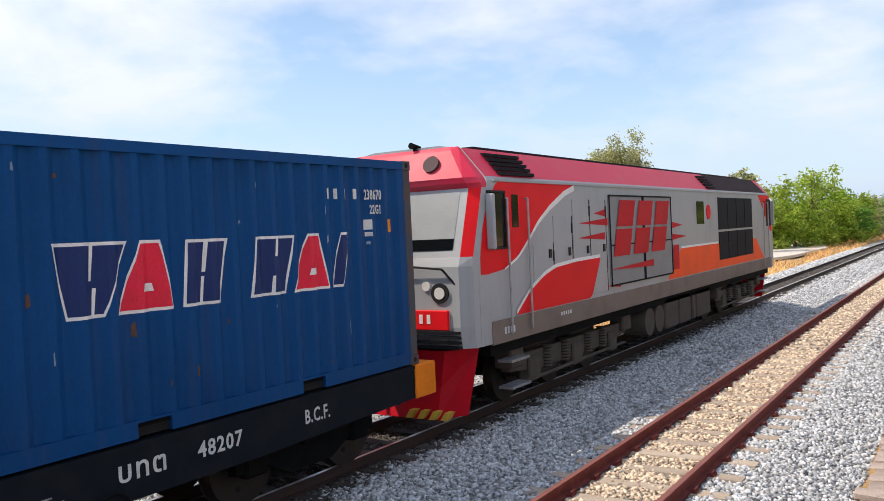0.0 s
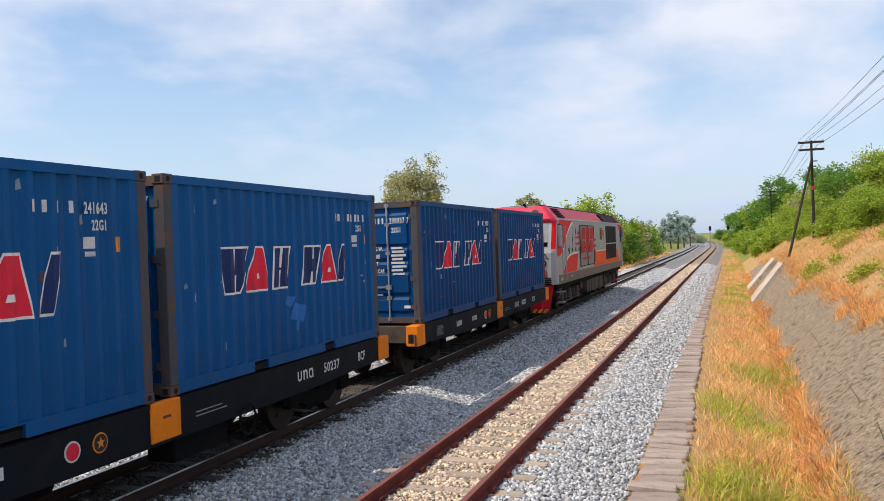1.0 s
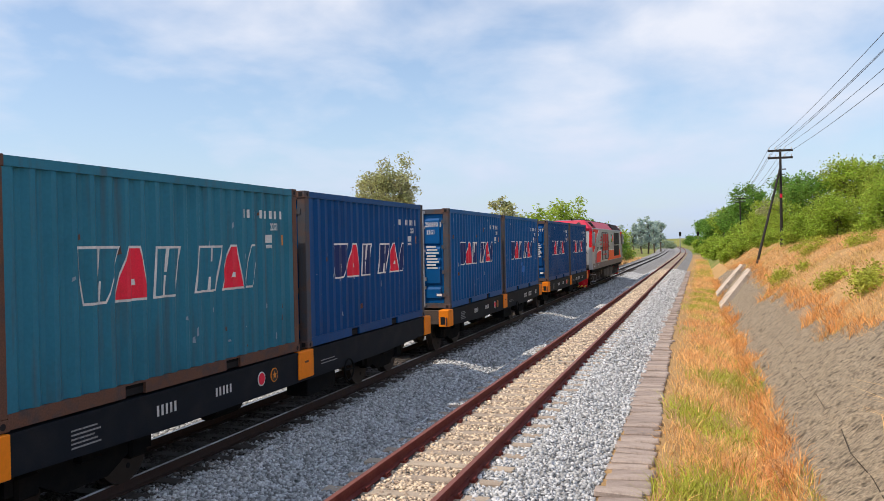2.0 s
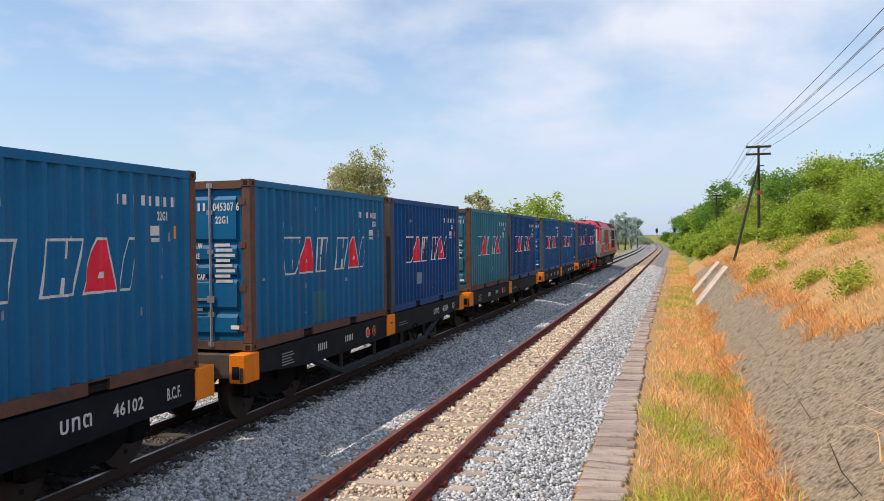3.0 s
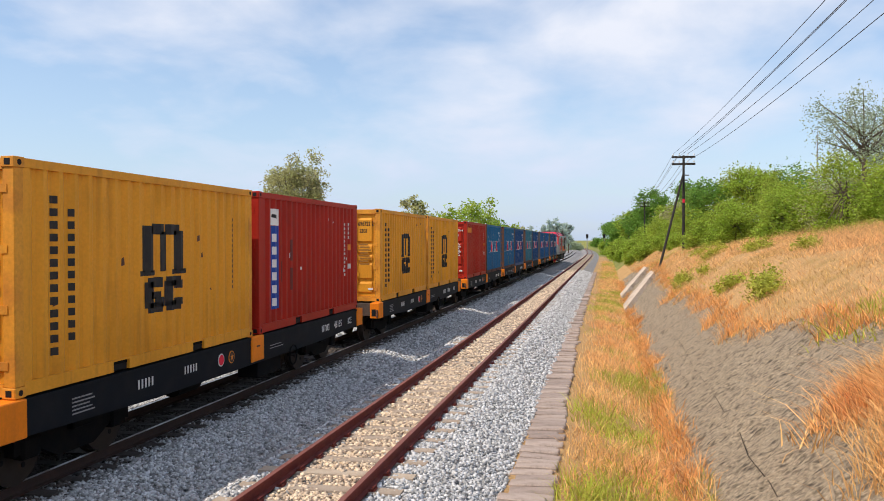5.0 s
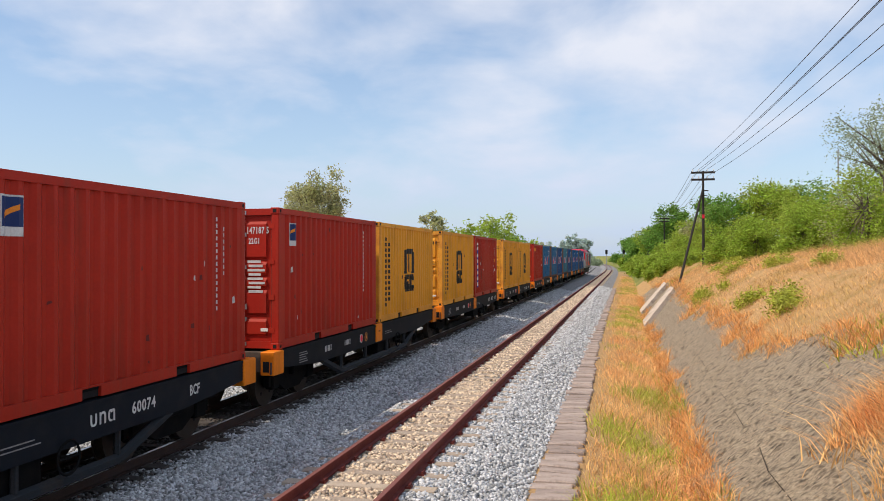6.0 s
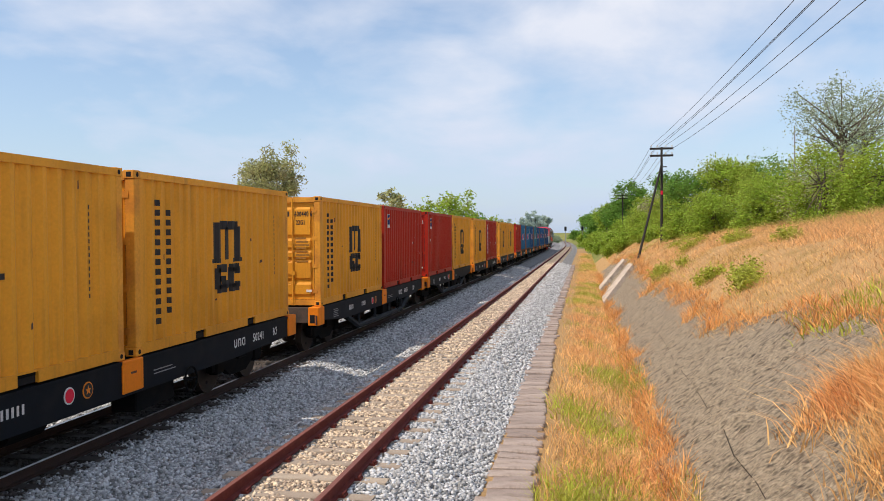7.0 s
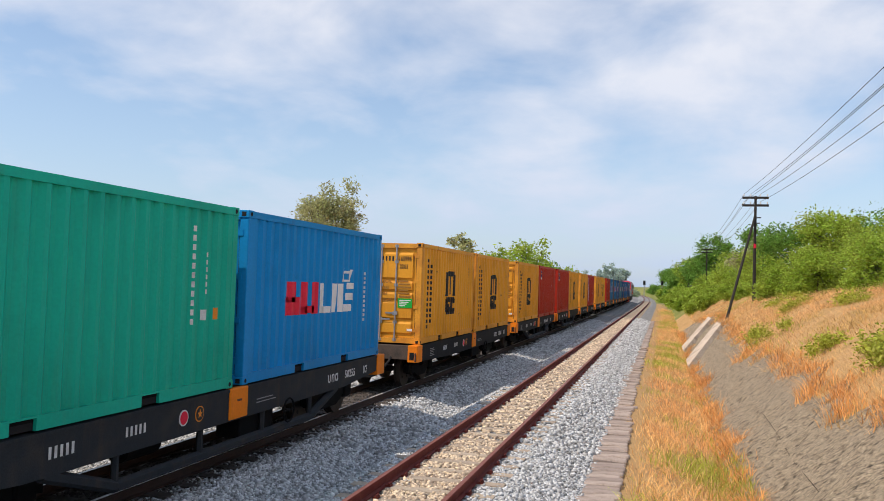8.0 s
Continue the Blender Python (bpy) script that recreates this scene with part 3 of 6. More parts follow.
# from the front: pitch to the wagon ahead is the step to the next entry
WAGON_AT = [0.0, 14.55, 29.01, 42.79, 56.63, 71.28, 85.86, 99.70, 113.45, 128.01, 143.59]
BOX_GAP = 0.284
BOX_Z = FAR_Z + DECK + 0.012
CARS = []            # (object, distance behind the front of the first box, height above the rail)

KINDS = [  # trussed?, front box, rear box
    (False, NAVY, NAVY), (False, BLUE, BLUE), (False, NAVY, TEAL), (True, NAVY, STEELBLUE), (False, STEELBLUE, REDBOX),
    (False, YELLOW, YELLOW), (False, REDBOX, YELLOW), (True, YELLOW, REDBOX), (True, REDBOX, YELLOW), (False, YELLOW, YELLOW), (True, AZURE, GREEN)]
COLOUR_WORDS = {NAVY: "dark navy blue", BLUE: "blue", STEELBLUE: "faded steel blue", TEAL: "weathered teal blue", REDBOX: "rusty red", YELLOW: "mustard yellow",
                AZURE: "bright azure blue", GREEN: "emerald green"}
BOXES = {}


def build_train():
    flats = {}
    for i, (trussed, *paints) in enumerate(KINDS):
        key = (trussed, i == 10)
        if key not in flats:
            w = wagon(trussed, "weathered grey flat wagon with underslung truss and orange brackets" if i == 10 else "black flat wagon with underslung truss and orange brackets" if trussed
                      else "black container flat wagon with orange end brackets", ORANGE, GREY_SILL if i == 10 else SILL)
            flats[key] = w
        else:
            w = copy_thing(flats[key], Matrix())
        CARS.append((w, WAGON_AT[i] + LEN + BOX_GAP / 2, 0.0))
        for k, skin in enumerate(paints):
            c = container(COLOUR_WORDS[skin] + " corrugated steel shipping container standing on a flat wagon", skin,
                          RUST if skin in (TEAL, STEELBLUE) else GREY_POST if skin in (NAVY, BLUE) else OCHRE_POST if skin is YELLOW else skin,
                          skin if skin is YELLOW and i < 9 else GALV)
            BOXES[i + 1, k + 1] = c
            CARS.append((c, WAGON_AT[i] + LEN / 2 + k * (LEN + BOX_GAP), DECK + 0.012))


build_train()


# ---- the locomotive ----
GREY = material("loco_grey_paint", (0.36, 0.385, 0.405), 0.4, spots=(0.28, 0.295, 0.305), spot_scale=1.2, grain=0.05, streaks=0.15, gloss=0.2)
LRED = material("loco_red_paint", (0.78, 0.012, 0.018), 0.5, spots=(0.62, 0.010, 0.018), spot_scale=1.5, grain=0.05, gloss=0.12)
ROOFRED = material("loco_roof_faded_red", (0.62, 0.03, 0.075), 0.5, spots=(0.52, 0.09, 0.13), spot_scale=1.2, grain=0.08)
SOOT = material("loco_sooty_roof", (0.075, 0.045, 0.05), 0.7, spots=(0.035, 0.03, 0.03), spot_scale=1.6, grain=0.2)
LORANGE = material("loco_orange_paint", (0.95, 0.10, 0.02), 0.5, gloss=0.12, spots=(0.65, 0.10, 0.03), spot_scale=1.5, grain=0.05)
SKIRT = material("loco_skirt_grime", (0.20, 0.165, 0.14), 0.7, spots=(0.12, 0.09, 0.075), spot_scale=2, grain=0.15)
GLASS = material("dark_glass", (0.012, 0.014, 0.016), 0.06)
PALE = material("pale_windscreen", (0.62, 0.66, 0.66), 0.25, spots=(0.5, 0.54, 0.54), spot_scale=2)
GRILLE = material("grille_black", (0.012, 0.013, 0.017), 0.7, grain=0.2, gloss=0.1)
BROWN_GEAR = material("dusty_running_gear", (0.085, 0.07, 0.058), 0.8, spots=(0.04, 0.034, 0.03), spot_scale=4, grain=0.25)
HAZARD = material("yellow_hazard_paint", (0.70, 0.45, 0.06), 0.6, spots=(0.45, 0.28, 0.05), spot_scale=5)
MESH_GREY = material("wire_mesh_grey", (0.25, 0.26, 0.265), 0.6, spots=(0.19, 0.19, 0.19), spot_scale=1.5, grain=0.25, grain_scale=90)
CRIMSON = material("crimson_marking", (0.50, 0.006, 0.018), 0.5, gloss=0.12, spots=(0.38, 0.008, 0.02), spot_scale=3)
LAMP_GLASS = material("headlamp_glass", (0.7, 0.7, 0.68), 0.08)

LH = 9.95            # half the length
# heights above the rail: skirt 1.20, side up to 3.58, roof 4.08


def rake(z):
    """How far the cab's end leans back at a height above the rail."""
    return 0.35 * min(1.0, max(0.0, (z - 2.45) / 1.11))


def loco():
    ob = tagged(new("diesel_locomotive"), "grey and red diesel locomotive hauling container wagons", "locomotive")
    # outline of the body seen along the line: x, z
    half = [(1.40, 1.20), (1.40, 2.45), (1.40, 3.56), (1.36, 3.62), (0.98, 4.06), (0.60, 4.12)]
    ring = half + [(-x, z) for x, z in half[::-1]]
    # stations along y: the rear and front cabs lean back above the waist
    bm = bmesh.new()
    rows = []
    for y, raked in ((-LH + 0.30, 1), (-LH + 1.2, 0), (LH - 1.2, 0), (LH - 0.30, -1)):
        rows.append([bm.verts.new((x, y + raked * rake(z), z)) for x, z in ring])
    k = len(ring)
    for a, b in zip(rows, rows[1:]):
        for i in range(k - 1):
            f = bm.faces.new((a[i], b[i], b[i + 1], a[i + 1]))
            f.material_index = 1 if 3 <= i <= 7 else 0
    for r in (rows[0], rows[-1]):
        f = bm.faces.new(r)
    bmesh.ops.recalc_face_normals(bm, faces=bm.faces[:])
    part("body", bm, [GREY, ROOFRED], ob)
    for e in (-1, 1):
        # cab nose: bulges at the waist, screen leans back to the roof visor
        bm = bmesh.new()
        prof = [(0.0, 1.20), (0.26, 1.20), (0.31, 1.50), (0.30, 2.35), (0.24, 2.48), (-0.08, 3.45), (0.0, 3.52), (0.03, 3.60), (-0.22, 4.02), (-0.28, 4.08)]
        levels = []
        for dy, z in prof:
            w = 1.395 if z < 3.55 else 1.395 - (z - 3.55) * 0.85
            y, deep = e * (LH - 0.30 - rake(z)), dy + rake(z)
            levels.append([bm.verts.new((sx * w * kx, y + e * deep * ky, z)) for sx, kx, ky in
                           ((-1, 1.0, 0.0), (-1, 0.99, 0.45), (-1, 0.88, 0.88), (0, 0, 1.0), (1, 0.88, 0.88), (1, 0.99, 0.45), (1, 1.0, 0.0))])
        for j, (a, b) in enumerate(zip(levels, levels[1:])):
            for i in range(6):
                try:
                    f = bm.faces.new((a[i], a[i + 1], b[i + 1], b[i]))
                except ValueError:
                    continue
                f.material_index = 1 if prof[j + 1][1] > 3.5 else 2 if (3 > prof[j][1] > 2.4 and i in (1, 4)) else 0
        bmesh.ops.remove_doubles(bm, verts=bm.verts[:], dist=0.0005)
        bmesh.ops.recalc_face_normals(bm, faces=bm.faces[:])
        part("cab_nose", bm, [GREY, ROOFRED, LRED], ob)
        # windscreen, two panes with a dark lower band
        for s in (-1, 1):
            bm = bmesh.new()
            xa, xb = s * 0.04, s * 1.10

            def at(z, x):
                dy = 0.24 - (z - 2.48) / (3.45 - 2.48) * 0.32
                return e * (LH - 0.30 + dy - 0.032 * abs(x) / 1.19 + 0.012)
            for za, zb, m in ((2.58, 2.74, 1), (2.742, 3.40, 0)):
                f = bm.faces.new([bm.verts.new((x, at(z, x), z)) for x, z in ((xa, za), (xb, za), (xb, zb), (xa, zb))])
                f.material_index = m
            bmesh.ops.solidify(bm, geom=bm.faces[:], thickness=0.012)
            part("windscreen", bm, [PALE, GLASS], ob, "pale windscreen with a dark lower band")
            # rim lamps in a pale recess
            lamp = part("headlight", rod(bmesh.new(), (s * 0.92, e * (LH - 0.12), 1.98), (s * 0.92, e * (LH + 0.012), 1.98), 0.085, sides=16), LAMP_GLASS, ob, "round clear headlight")
            part("bezel", rod(bmesh.new(), (s * 0.92, e * (LH - 0.13), 1.98), (s * 0.92, e * (LH + 0.002), 1.98), 0.145, sides=16), RUBBER, lamp)
            part("marker_light", rod(bmesh.new(), (s * 0.70, e * (LH - 0.1), 2.08), (s * 0.70, e * (LH + 0.01), 2.08), 0.07, sides=12), LAMP_GLASS, ob)
            # rail in front of the windscreen
            bm = bmesh.new()
            pts = [(s * 0.1, e * (LH + 0.10), 2.40), (s * 1.0, e * (LH + 0.04), 2.32), (s * 1.16, e * (LH - 0.04), 2.10)]
            for a, b in zip(pts, pts[1:]):
                rod(bm, a, b, 0.016, sides=6)
            rod(bm, pts[0], (s * 0.1, e * (LH - 0.08), 2.30), 0.014, sides=6)
            part("handrail", bm, RUBBER, ob)
        part("number_board", boxes((-1.05, 1.05, *sorted((e * (LH - 0.10), e * (LH + 0.02))), 1.46, 1.74), bevel=0.01), LRED, ob, "red number board")
        bm = bmesh.new()
        for z in (1.20, 1.27, 1.34, 1.41):
            box(bm, -1.22, 1.22, *sorted((e * (LH - 0.2), e * (LH + 0.03))), z, z + 0.035)
        part("louvre", bm, GRILLE, ob)
        # red plough
        bm = bmesh.new()
        prism(bm, [(e * (LH - 0.55), 1.16), (e * (LH - 0.04), 1.16), (e * (LH - 0.10), 0.62), (e * (LH + 0.02), 0.18), (e * (LH - 0.45), 0.18)], -1.20, 1.20)
        for v in bm.verts:
            if abs(v.co.y) > LH - 0.2:
                v.co.x *= 0.78
            if v.co.z < 0.7:
                v.co.x *= 0.86
        part("plough", bm, CRIMSON, ob, "glossy red painted plough")
        bm = boxes((-0.14, 0.14, *sorted((e * LH, e * (LH + 0.45))), 0.66, 0.92), bevel=0.03)
        box(bm, -0.21, 0.21, *sorted((e * (LH + 0.36), e * (LH + 0.64))), 0.62, 0.96, bevel=0.05)
        part("coupler", bm, UNDER, ob)
        for s in (-1, 1):
            bm = bmesh.new()
            for i in range(4):
                x0 = s * (0.30 + 0.2 * i)
                prism(bm, [(x0, 0.20), (x0 + s * 0.1, 0.20), (x0 + s * 0.18, 0.32), (x0 + s * 0.08, 0.32)], *sorted((e * (LH - 0.02), e * (LH + 0.10))), axis="y")
            part("hazard_stripe", bm, HAZARD, ob, "yellow hazard stripes")
        part("roof_horn", rod(rod(bmesh.new(), (0.2, e * (LH - 0.75), 4.14), (0.2, e * (LH - 0.50), 4.15), 0.02, 0.05), (0.2, e * (LH - 0.6), 4.02), (0.2, e * (LH - 0.6), 4.16), 0.03), UNDER, ob)
        part("roof_vent", rod(bmesh.new(), (0.62, e * (LH - 0.46), 3.80), (0.62, e * (LH - 0.375), 3.84), 0.13, sides=18), SOOT, ob)
    side_details(ob)
    running_gear(ob)
    return ob


def flat_paint(bm, s, outline, lift=0.004, x=1.40, mat=0):
    f = bm.faces.new([bm.verts.new((s * (x + lift), y, z)) for y, z in outline])
    f.normal_update()
    if f.normal.x * s < 0:
        f.normal_flip()
    f.material_index = mat
    return bm


def side_details(ob):
    for s in (-1, 1):
        xs = lambda a, b: sorted((s * a, s * b))
        part("skirt_panel", boxes((*xs(1.37, 1.412), -LH + 0.6, LH - 0.6, 1.18, 1.52)), SKIRT, ob)
        part("gutter", boxes((*xs(1.37, 1.425), -LH + 0.8, LH - 0.8, 3.545, 3.585)), GREY, ob)
        # sweeping red round the cab's side, edged in white
        ys = np.linspace(-9.60, -6.30, 34)
        low = np.interp(ys, [-9.6, -9.42, -8.92, -8.46, -8.06, -7.74, -7.30, -6.73, -6.30], [2.21, 2.205, 2.25, 2.42, 2.70, 2.95, 3.19, 3.43, 3.54])
        top = np.interp(ys, [-9.60, -9.55, -9.4, -9.25, -9.05, -6.3], [2.45, 2.75, 3.10, 3.32, 3.54, 3.542])
        red, white = bmesh.new(), bmesh.new()
        for a, b, za, zb, ta, tb in zip(ys, ys[1:], low, low[1:], top, top[1:]):
            flat_paint(red, s, [(a, za), (b, zb), (b, tb), (a, ta)])
            if a > -9.0:
                wide = 0.02 + 0.07 * min(1.0, (a + 9.0) / 2)
                flat_paint(white, s, [(a, za - wide), (b, zb - wide), (b, zb + 0.01), (a, za + 0.01)], 0.007)
        part("red_livery", red, LRED, ob)
        part("white_livery", white, WHITE, ob)
        # lower red swoosh with its white upper edge
        ys = np.linspace(-8.60, -5.28, 26)
        top = np.interp(ys, [-8.60, -8.14, -7.62, -7.19, -6.39, -5.26], [1.55, 1.86, 2.07, 2.17, 2.22, 2.24])
        red, white = bmesh.new(), bmesh.new()
        for a, b, za, zb in zip(ys, ys[1:], top, top[1:]):
            cut_a, cut_b = (max(1.54, 1.54 + (y + 5.72) * 1.5) for y in (a, b))
            flat_paint(red, s, [(a, min(cut_a, za - 0.005)), (b, min(cut_b, zb - 0.005)), (b, zb), (a, za)], 0.016)
            flat_paint(white, s, [(a, za), (b, zb), (b, zb + 0.06), (a, za + 0.06)], 0.018)
        part("red_livery", red, LRED, ob)
        part("white_livery", white, WHITE, ob)
        part("white_livery", flat_paint(bmesh.new(), s, [(-0.35, 2.20), (2.9, 2.20), (2.9, 2.25), (-0.32, 2.25)], 0.007), WHITE, ob)
        bm = bmesh.new()
        flat_paint(bm, s, [(-1.40, 1.54), (8.3, 1.54), (7.3, 2.20), (-0.35, 2.20)])
        flat_paint(bm, s, [(7.7, 3.54), (8.6, 2.95), (9.35, 2.35), (9.60, 2.40), (9.30, 3.54)], mat=1)
        part("orange_livery", bm, [LORANGE, LRED], ob)
        # three slanted red blocks with slots, on the two big doors
        for y0 in (-4.66, -3.58, -2.50):
            for outline in (quad(y0, y0 + 0.86, 2.22, 2.74, 0.38), quad(y0 + 0.22, y0 + 1.08, 2.79, 3.30, 0.38)):
                bm = bmesh.new()
                flat_paint(bm, s, outline, 0.042)
                part("red_block", bm, CRIMSON, ob, "bold red block of the emblem")
        for y0, y1, z in ((-6.2, -4.85, 2.88), (-6.25, -5.0, 2.62), (-5.5, -4.95, 3.05), (-4.9, -2.4, 1.98), (-4.95, -4.3, 1.68), (-1.0, -0.2, 2.75), (-1.0, 0.1, 2.48)):
            bm = bmesh.new()
            tip, base = (y0, y1) if y1 < 0 and y0 < -4 else (y1, y0)
            flat_paint(bm, s, [(tip, z), (base, z - 0.06), (base, z + 0.08)], 0.042 if -4.9 <= y0 < -1.2 else 0.016)
            part("red_dart", bm, CRIMSON, ob, "thin red speed stripe")
        part("red_livery", flat_paint(bmesh.new(), s, [(-0.98, 1.74), (-0.55, 1.74), (-0.50, 2.30), (-0.93, 2.30)], 0.010), CRIMSON, ob)
        for ya, yb in ((-4.78, -2.94), (-2.90, -1.08)):
            panel = part("equipment_door", boxes((*xs(1.40, 1.425), ya, yb, 1.66, 3.40), bevel=0.006), MESH_GREY, ob)
            bm = bmesh.new()
            for y in (ya, yb - 0.03):
                box(bm, *xs(1.424, 1.44), y, y + 0.03, 1.66, 3.40)
            for z in (1.66, 2.42, 3.37):
                box(bm, *xs(1.424, 1.44), ya, yb, z, z + 0.03)
            part("door_frame", bm, GRILLE, panel)
        for y, z in ((-7.60, 2.58), (-6.84, 3.02), (-6.06, 3.30), (-5.30, 3.30)):
            panel = part("louvre_door", boxes((*xs(1.40, 1.411), y - 0.36, y + 0.36, 1.60, z), bevel=0.004), GREY, ob)
            part("panel_gap", boxes((*xs(1.40, 1.413), y + 0.365, y + 0.385, 1.60, z)), GRILLE, panel)
            part("latch", boxes((*xs(1.41, 1.43), y + 0.19, y + 0.27, 2.34, 2.48)), RUBBER, panel)
            part("hinge", boxes((*xs(1.41, 1.425), y + 0.335, y + 0.375, z - 0.30, z - 0.12)), RUBBER, panel)
        # cab side window, door, handrails
        for e in (-1, 1):
            yc = e * (LH - 0.86)
            win = part("cab_window", boxes((*xs(1.40, 1.418), yc - 0.23, yc + 0.23, 2.58, 3.38), bevel=0.01), GLASS, ob)
            bm = bmesh.new()
            for r in ((yc - 0.26, yc - 0.23, 2.55, 3.41), (yc + 0.23, yc + 0.26, 2.55, 3.41), (yc - 0.23, yc + 0.23, 2.55, 2.58), (yc - 0.23, yc + 0.23, 3.38, 3.41)):
                box(bm, *xs(1.40, 1.43), *r)
            part("window_frame", bm, RUBBER, win)
            yd = e * (LH - 1.44)
            part("door_window", boxes((*xs(1.40, 1.416), yd - 0.10, yd + 0.10, 2.86, 3.36), bevel=0.006), GLASS, ob)
            bm = bmesh.new()
            for y in (yd - 0.33, yd + 0.33):
                rod(bm, (s * 1.46, y, 1.30), (s * 1.46, y, 3.3), 0.017, sides=6)
                for z in (1.3, 3.3):
                    rod(bm, (s * 1.40, y, z), (s * 1.46, y, z), 0.015, sides=6)
            part("door_handrail", bm, GALV, ob)
            part("cab_step", boxes((*xs(1.16, 1.40), yd - 0.3, yd + 0.3, 0.44, 0.48)), GALV, ob)
            part("cab_step", boxes((*xs(1.16, 1.40), yd - 0.3, yd + 0.3, 0.84, 0.88)), GALV, ob)
            part("mirror", boxes((*xs(1.40, 1.54), *sorted((e * (LH - 0.62), e * (LH - 0.55))), 2.56, 3.36), bevel=0.02), GREY, ob, "grey folding mirror beside the cab window")
        part("side_window", boxes((*xs(1.40, 1.416), 1.0, 1.62, 2.74, 3.31), bevel=0.008), GLASS, ob)
        part("round_sign", rod(bmesh.new(), (s * 1.40, 2.05, 3.04), (s * 1.415, 2.05, 3.04), 0.19, sides=18), LRED, ob)
        bm = bmesh.new()
        for i in range(4):
            for za, zb in ((1.75, 2.50), (2.56, 3.42)):
                box(bm, *xs(1.40, 1.416), 2.98 + i * 0.97, 3.90 + i * 0.97, za, zb)
        part("radiator_grille", bm, GRILLE, ob)
        # roof-edge grilles and the dark roof at the radiator end
        for y0, y1 in ((-LH + 1.1, -LH + 2.2), (2.2, 2.9)):
            bm = bmesh.new()
            for i in range(5):
                t = i / 5
                x, z = 1.33 - t * 0.33, 3.66 + t * 0.37
                box(bm, *xs(x - 0.03, x + 0.05), y0, y1, z - 0.01, z + 0.04)
            part("roof_grille", bm, GRILLE, ob)
        bm = bmesh.new()
        f = bm.faces.new([bm.verts.new((s * x, y, z)) for x, y, z in ((1.364, 2.95, 3.622), (1.364, LH - 1.0, 3.622), (0.985, LH - 1.2, 4.064), (0.985, 2.95, 4.064))])
        bmesh.ops.solidify(bm, geom=[f], thickness=0.012)
        part("sooty_roof_panel", bm, SOOT, ob)
    part("roof_walkway", boxes((-0.62, 0.62, -LH + 1.6, LH - 1.4, 4.10, 4.17), bevel=0.01), GRILLE, ob)


def running_gear(ob):
    for yc in (-5.9, 5.9):
        for s in (-1, 1):
            xa, xb = sorted((s * 0.98, s * 1.12))
            bm = prism(bmesh.new(), [(yc - 2.5, 0.62), (yc - 2.5, 0.84), (yc + 2.5, 0.84), (yc + 2.5, 0.62), (yc + 1.4, 0.52), (yc - 1.4, 0.52)], xa, xb)
            for k in (-1.7, 0, 1.7):
                box(bm, xa - 0.03, xb + 0.06, yc + k - 0.2, yc + k + 0.2, 0.36, 0.74, bevel=0.03)
            part("bogie_frame", bm, BROWN_GEAR, ob)
            for k in (-1.0, 0.75):
                part("traction_motor", boxes((*sorted((s * 0.1, s * 0.92)), yc + k - 0.45, yc + k + 0.65, 0.34, 1.02), bevel=0.05), BROWN_GEAR, ob)
            part("brake_rod", rod(bmesh.new(), (s * 1.16, yc - 2.3, 0.40), (s * 1.16, yc + 2.3, 0.44), 0.03, sides=6), BROWN_GEAR, ob)
            for k in (-1.2, -0.5, 0.5, 1.2):
                bm = tube(bmesh.new(), [(s * 1.13, yc + k, 0.50 + i * 0.026) for i in range(16)], [0.105 if i % 2 else 0.07 for i in range(16)], 12)
                part("coil_spring", bm, BROWN_GEAR, ob)
            part("sand_box", boxes((*sorted((s * 0.92, s * 1.22)), yc + 2.15, yc + 2.6, 0.68, 1.16), bevel=0.03), BROWN_GEAR, ob)
            part("sand_box", boxes((*sorted((s * 0.92, s * 1.22)), yc - 2.6, yc - 2.15, 0.68, 1.16), bevel=0.03), BROWN_GEAR, ob)
    for y in (-7.6, -5.9, -4.2, 4.2, 5.9, 7.6):
        wheelset(ob, y)
    part("underframe", boxes((-1.30, 1.30, -LH + 0.7, LH - 0.7, 1.0, 1.21)), UNDER, ob)
    for s in (-1, 1):
        for y in (-2.4, -1.75):
            part("air_reservoir", rod(bmesh.new(), (s * 0.75, y, 0.72), (s * 1.30, y, 0.72), 0.30, sides=20), BROWN_GEAR, ob, smooth=False)
        for y0, y1 in ((-1.35, -0.4), (-0.32, 0.6), (0.75, 1.0), (1.1, 2.3)):
            part("battery_box", boxes((*sorted((s * 0.7, s * 1.30)), y0, y1, 0.42, 1.12), bevel=0.03), BROWN_GEAR, ob)


engine = loco()
CARS.append((engine, -10.95, 0.0))


# ---- trees, bushes, grass ----
LEAF = material("green_leaves", (0.33, 0.45, 0.055), 0.6, thin=0.5, grain=0.1, grain_scale=1.5, per_island=0.45, spots=(0.42, 0.47, 0.08), spot_scale=0.7, spot_amount=0.8)
LEAF_DARK = material("dark_green_leaves", (0.16, 0.31, 0.05), 0.6, thin=0.5, grain=0.1, grain_scale=1.5, per_island=0.45, spots=(0.22, 0.36, 0.06), spot_scale=0.7, spot_amount=0.8)
# pale bluish tint stands in for the air's haze over distant leaves
LEAF_HAZE = material("haze_tinted_leaves", (0.50, 0.60, 0.55), 0.8, thin=0.5, grain=0.1, per_island=0.25)
LEAF_OLIVE = material("olive_leaves", (0.42, 0.44, 0.20), 0.6, thin=0.5, grain=0.1, grain_scale=1.5, per_island=0.5, spots=(0.45, 0.44, 0.25), spot_scale=0.9, spot_amount=0.8)
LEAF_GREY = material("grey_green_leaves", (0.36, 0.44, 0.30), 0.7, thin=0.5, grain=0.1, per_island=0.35)
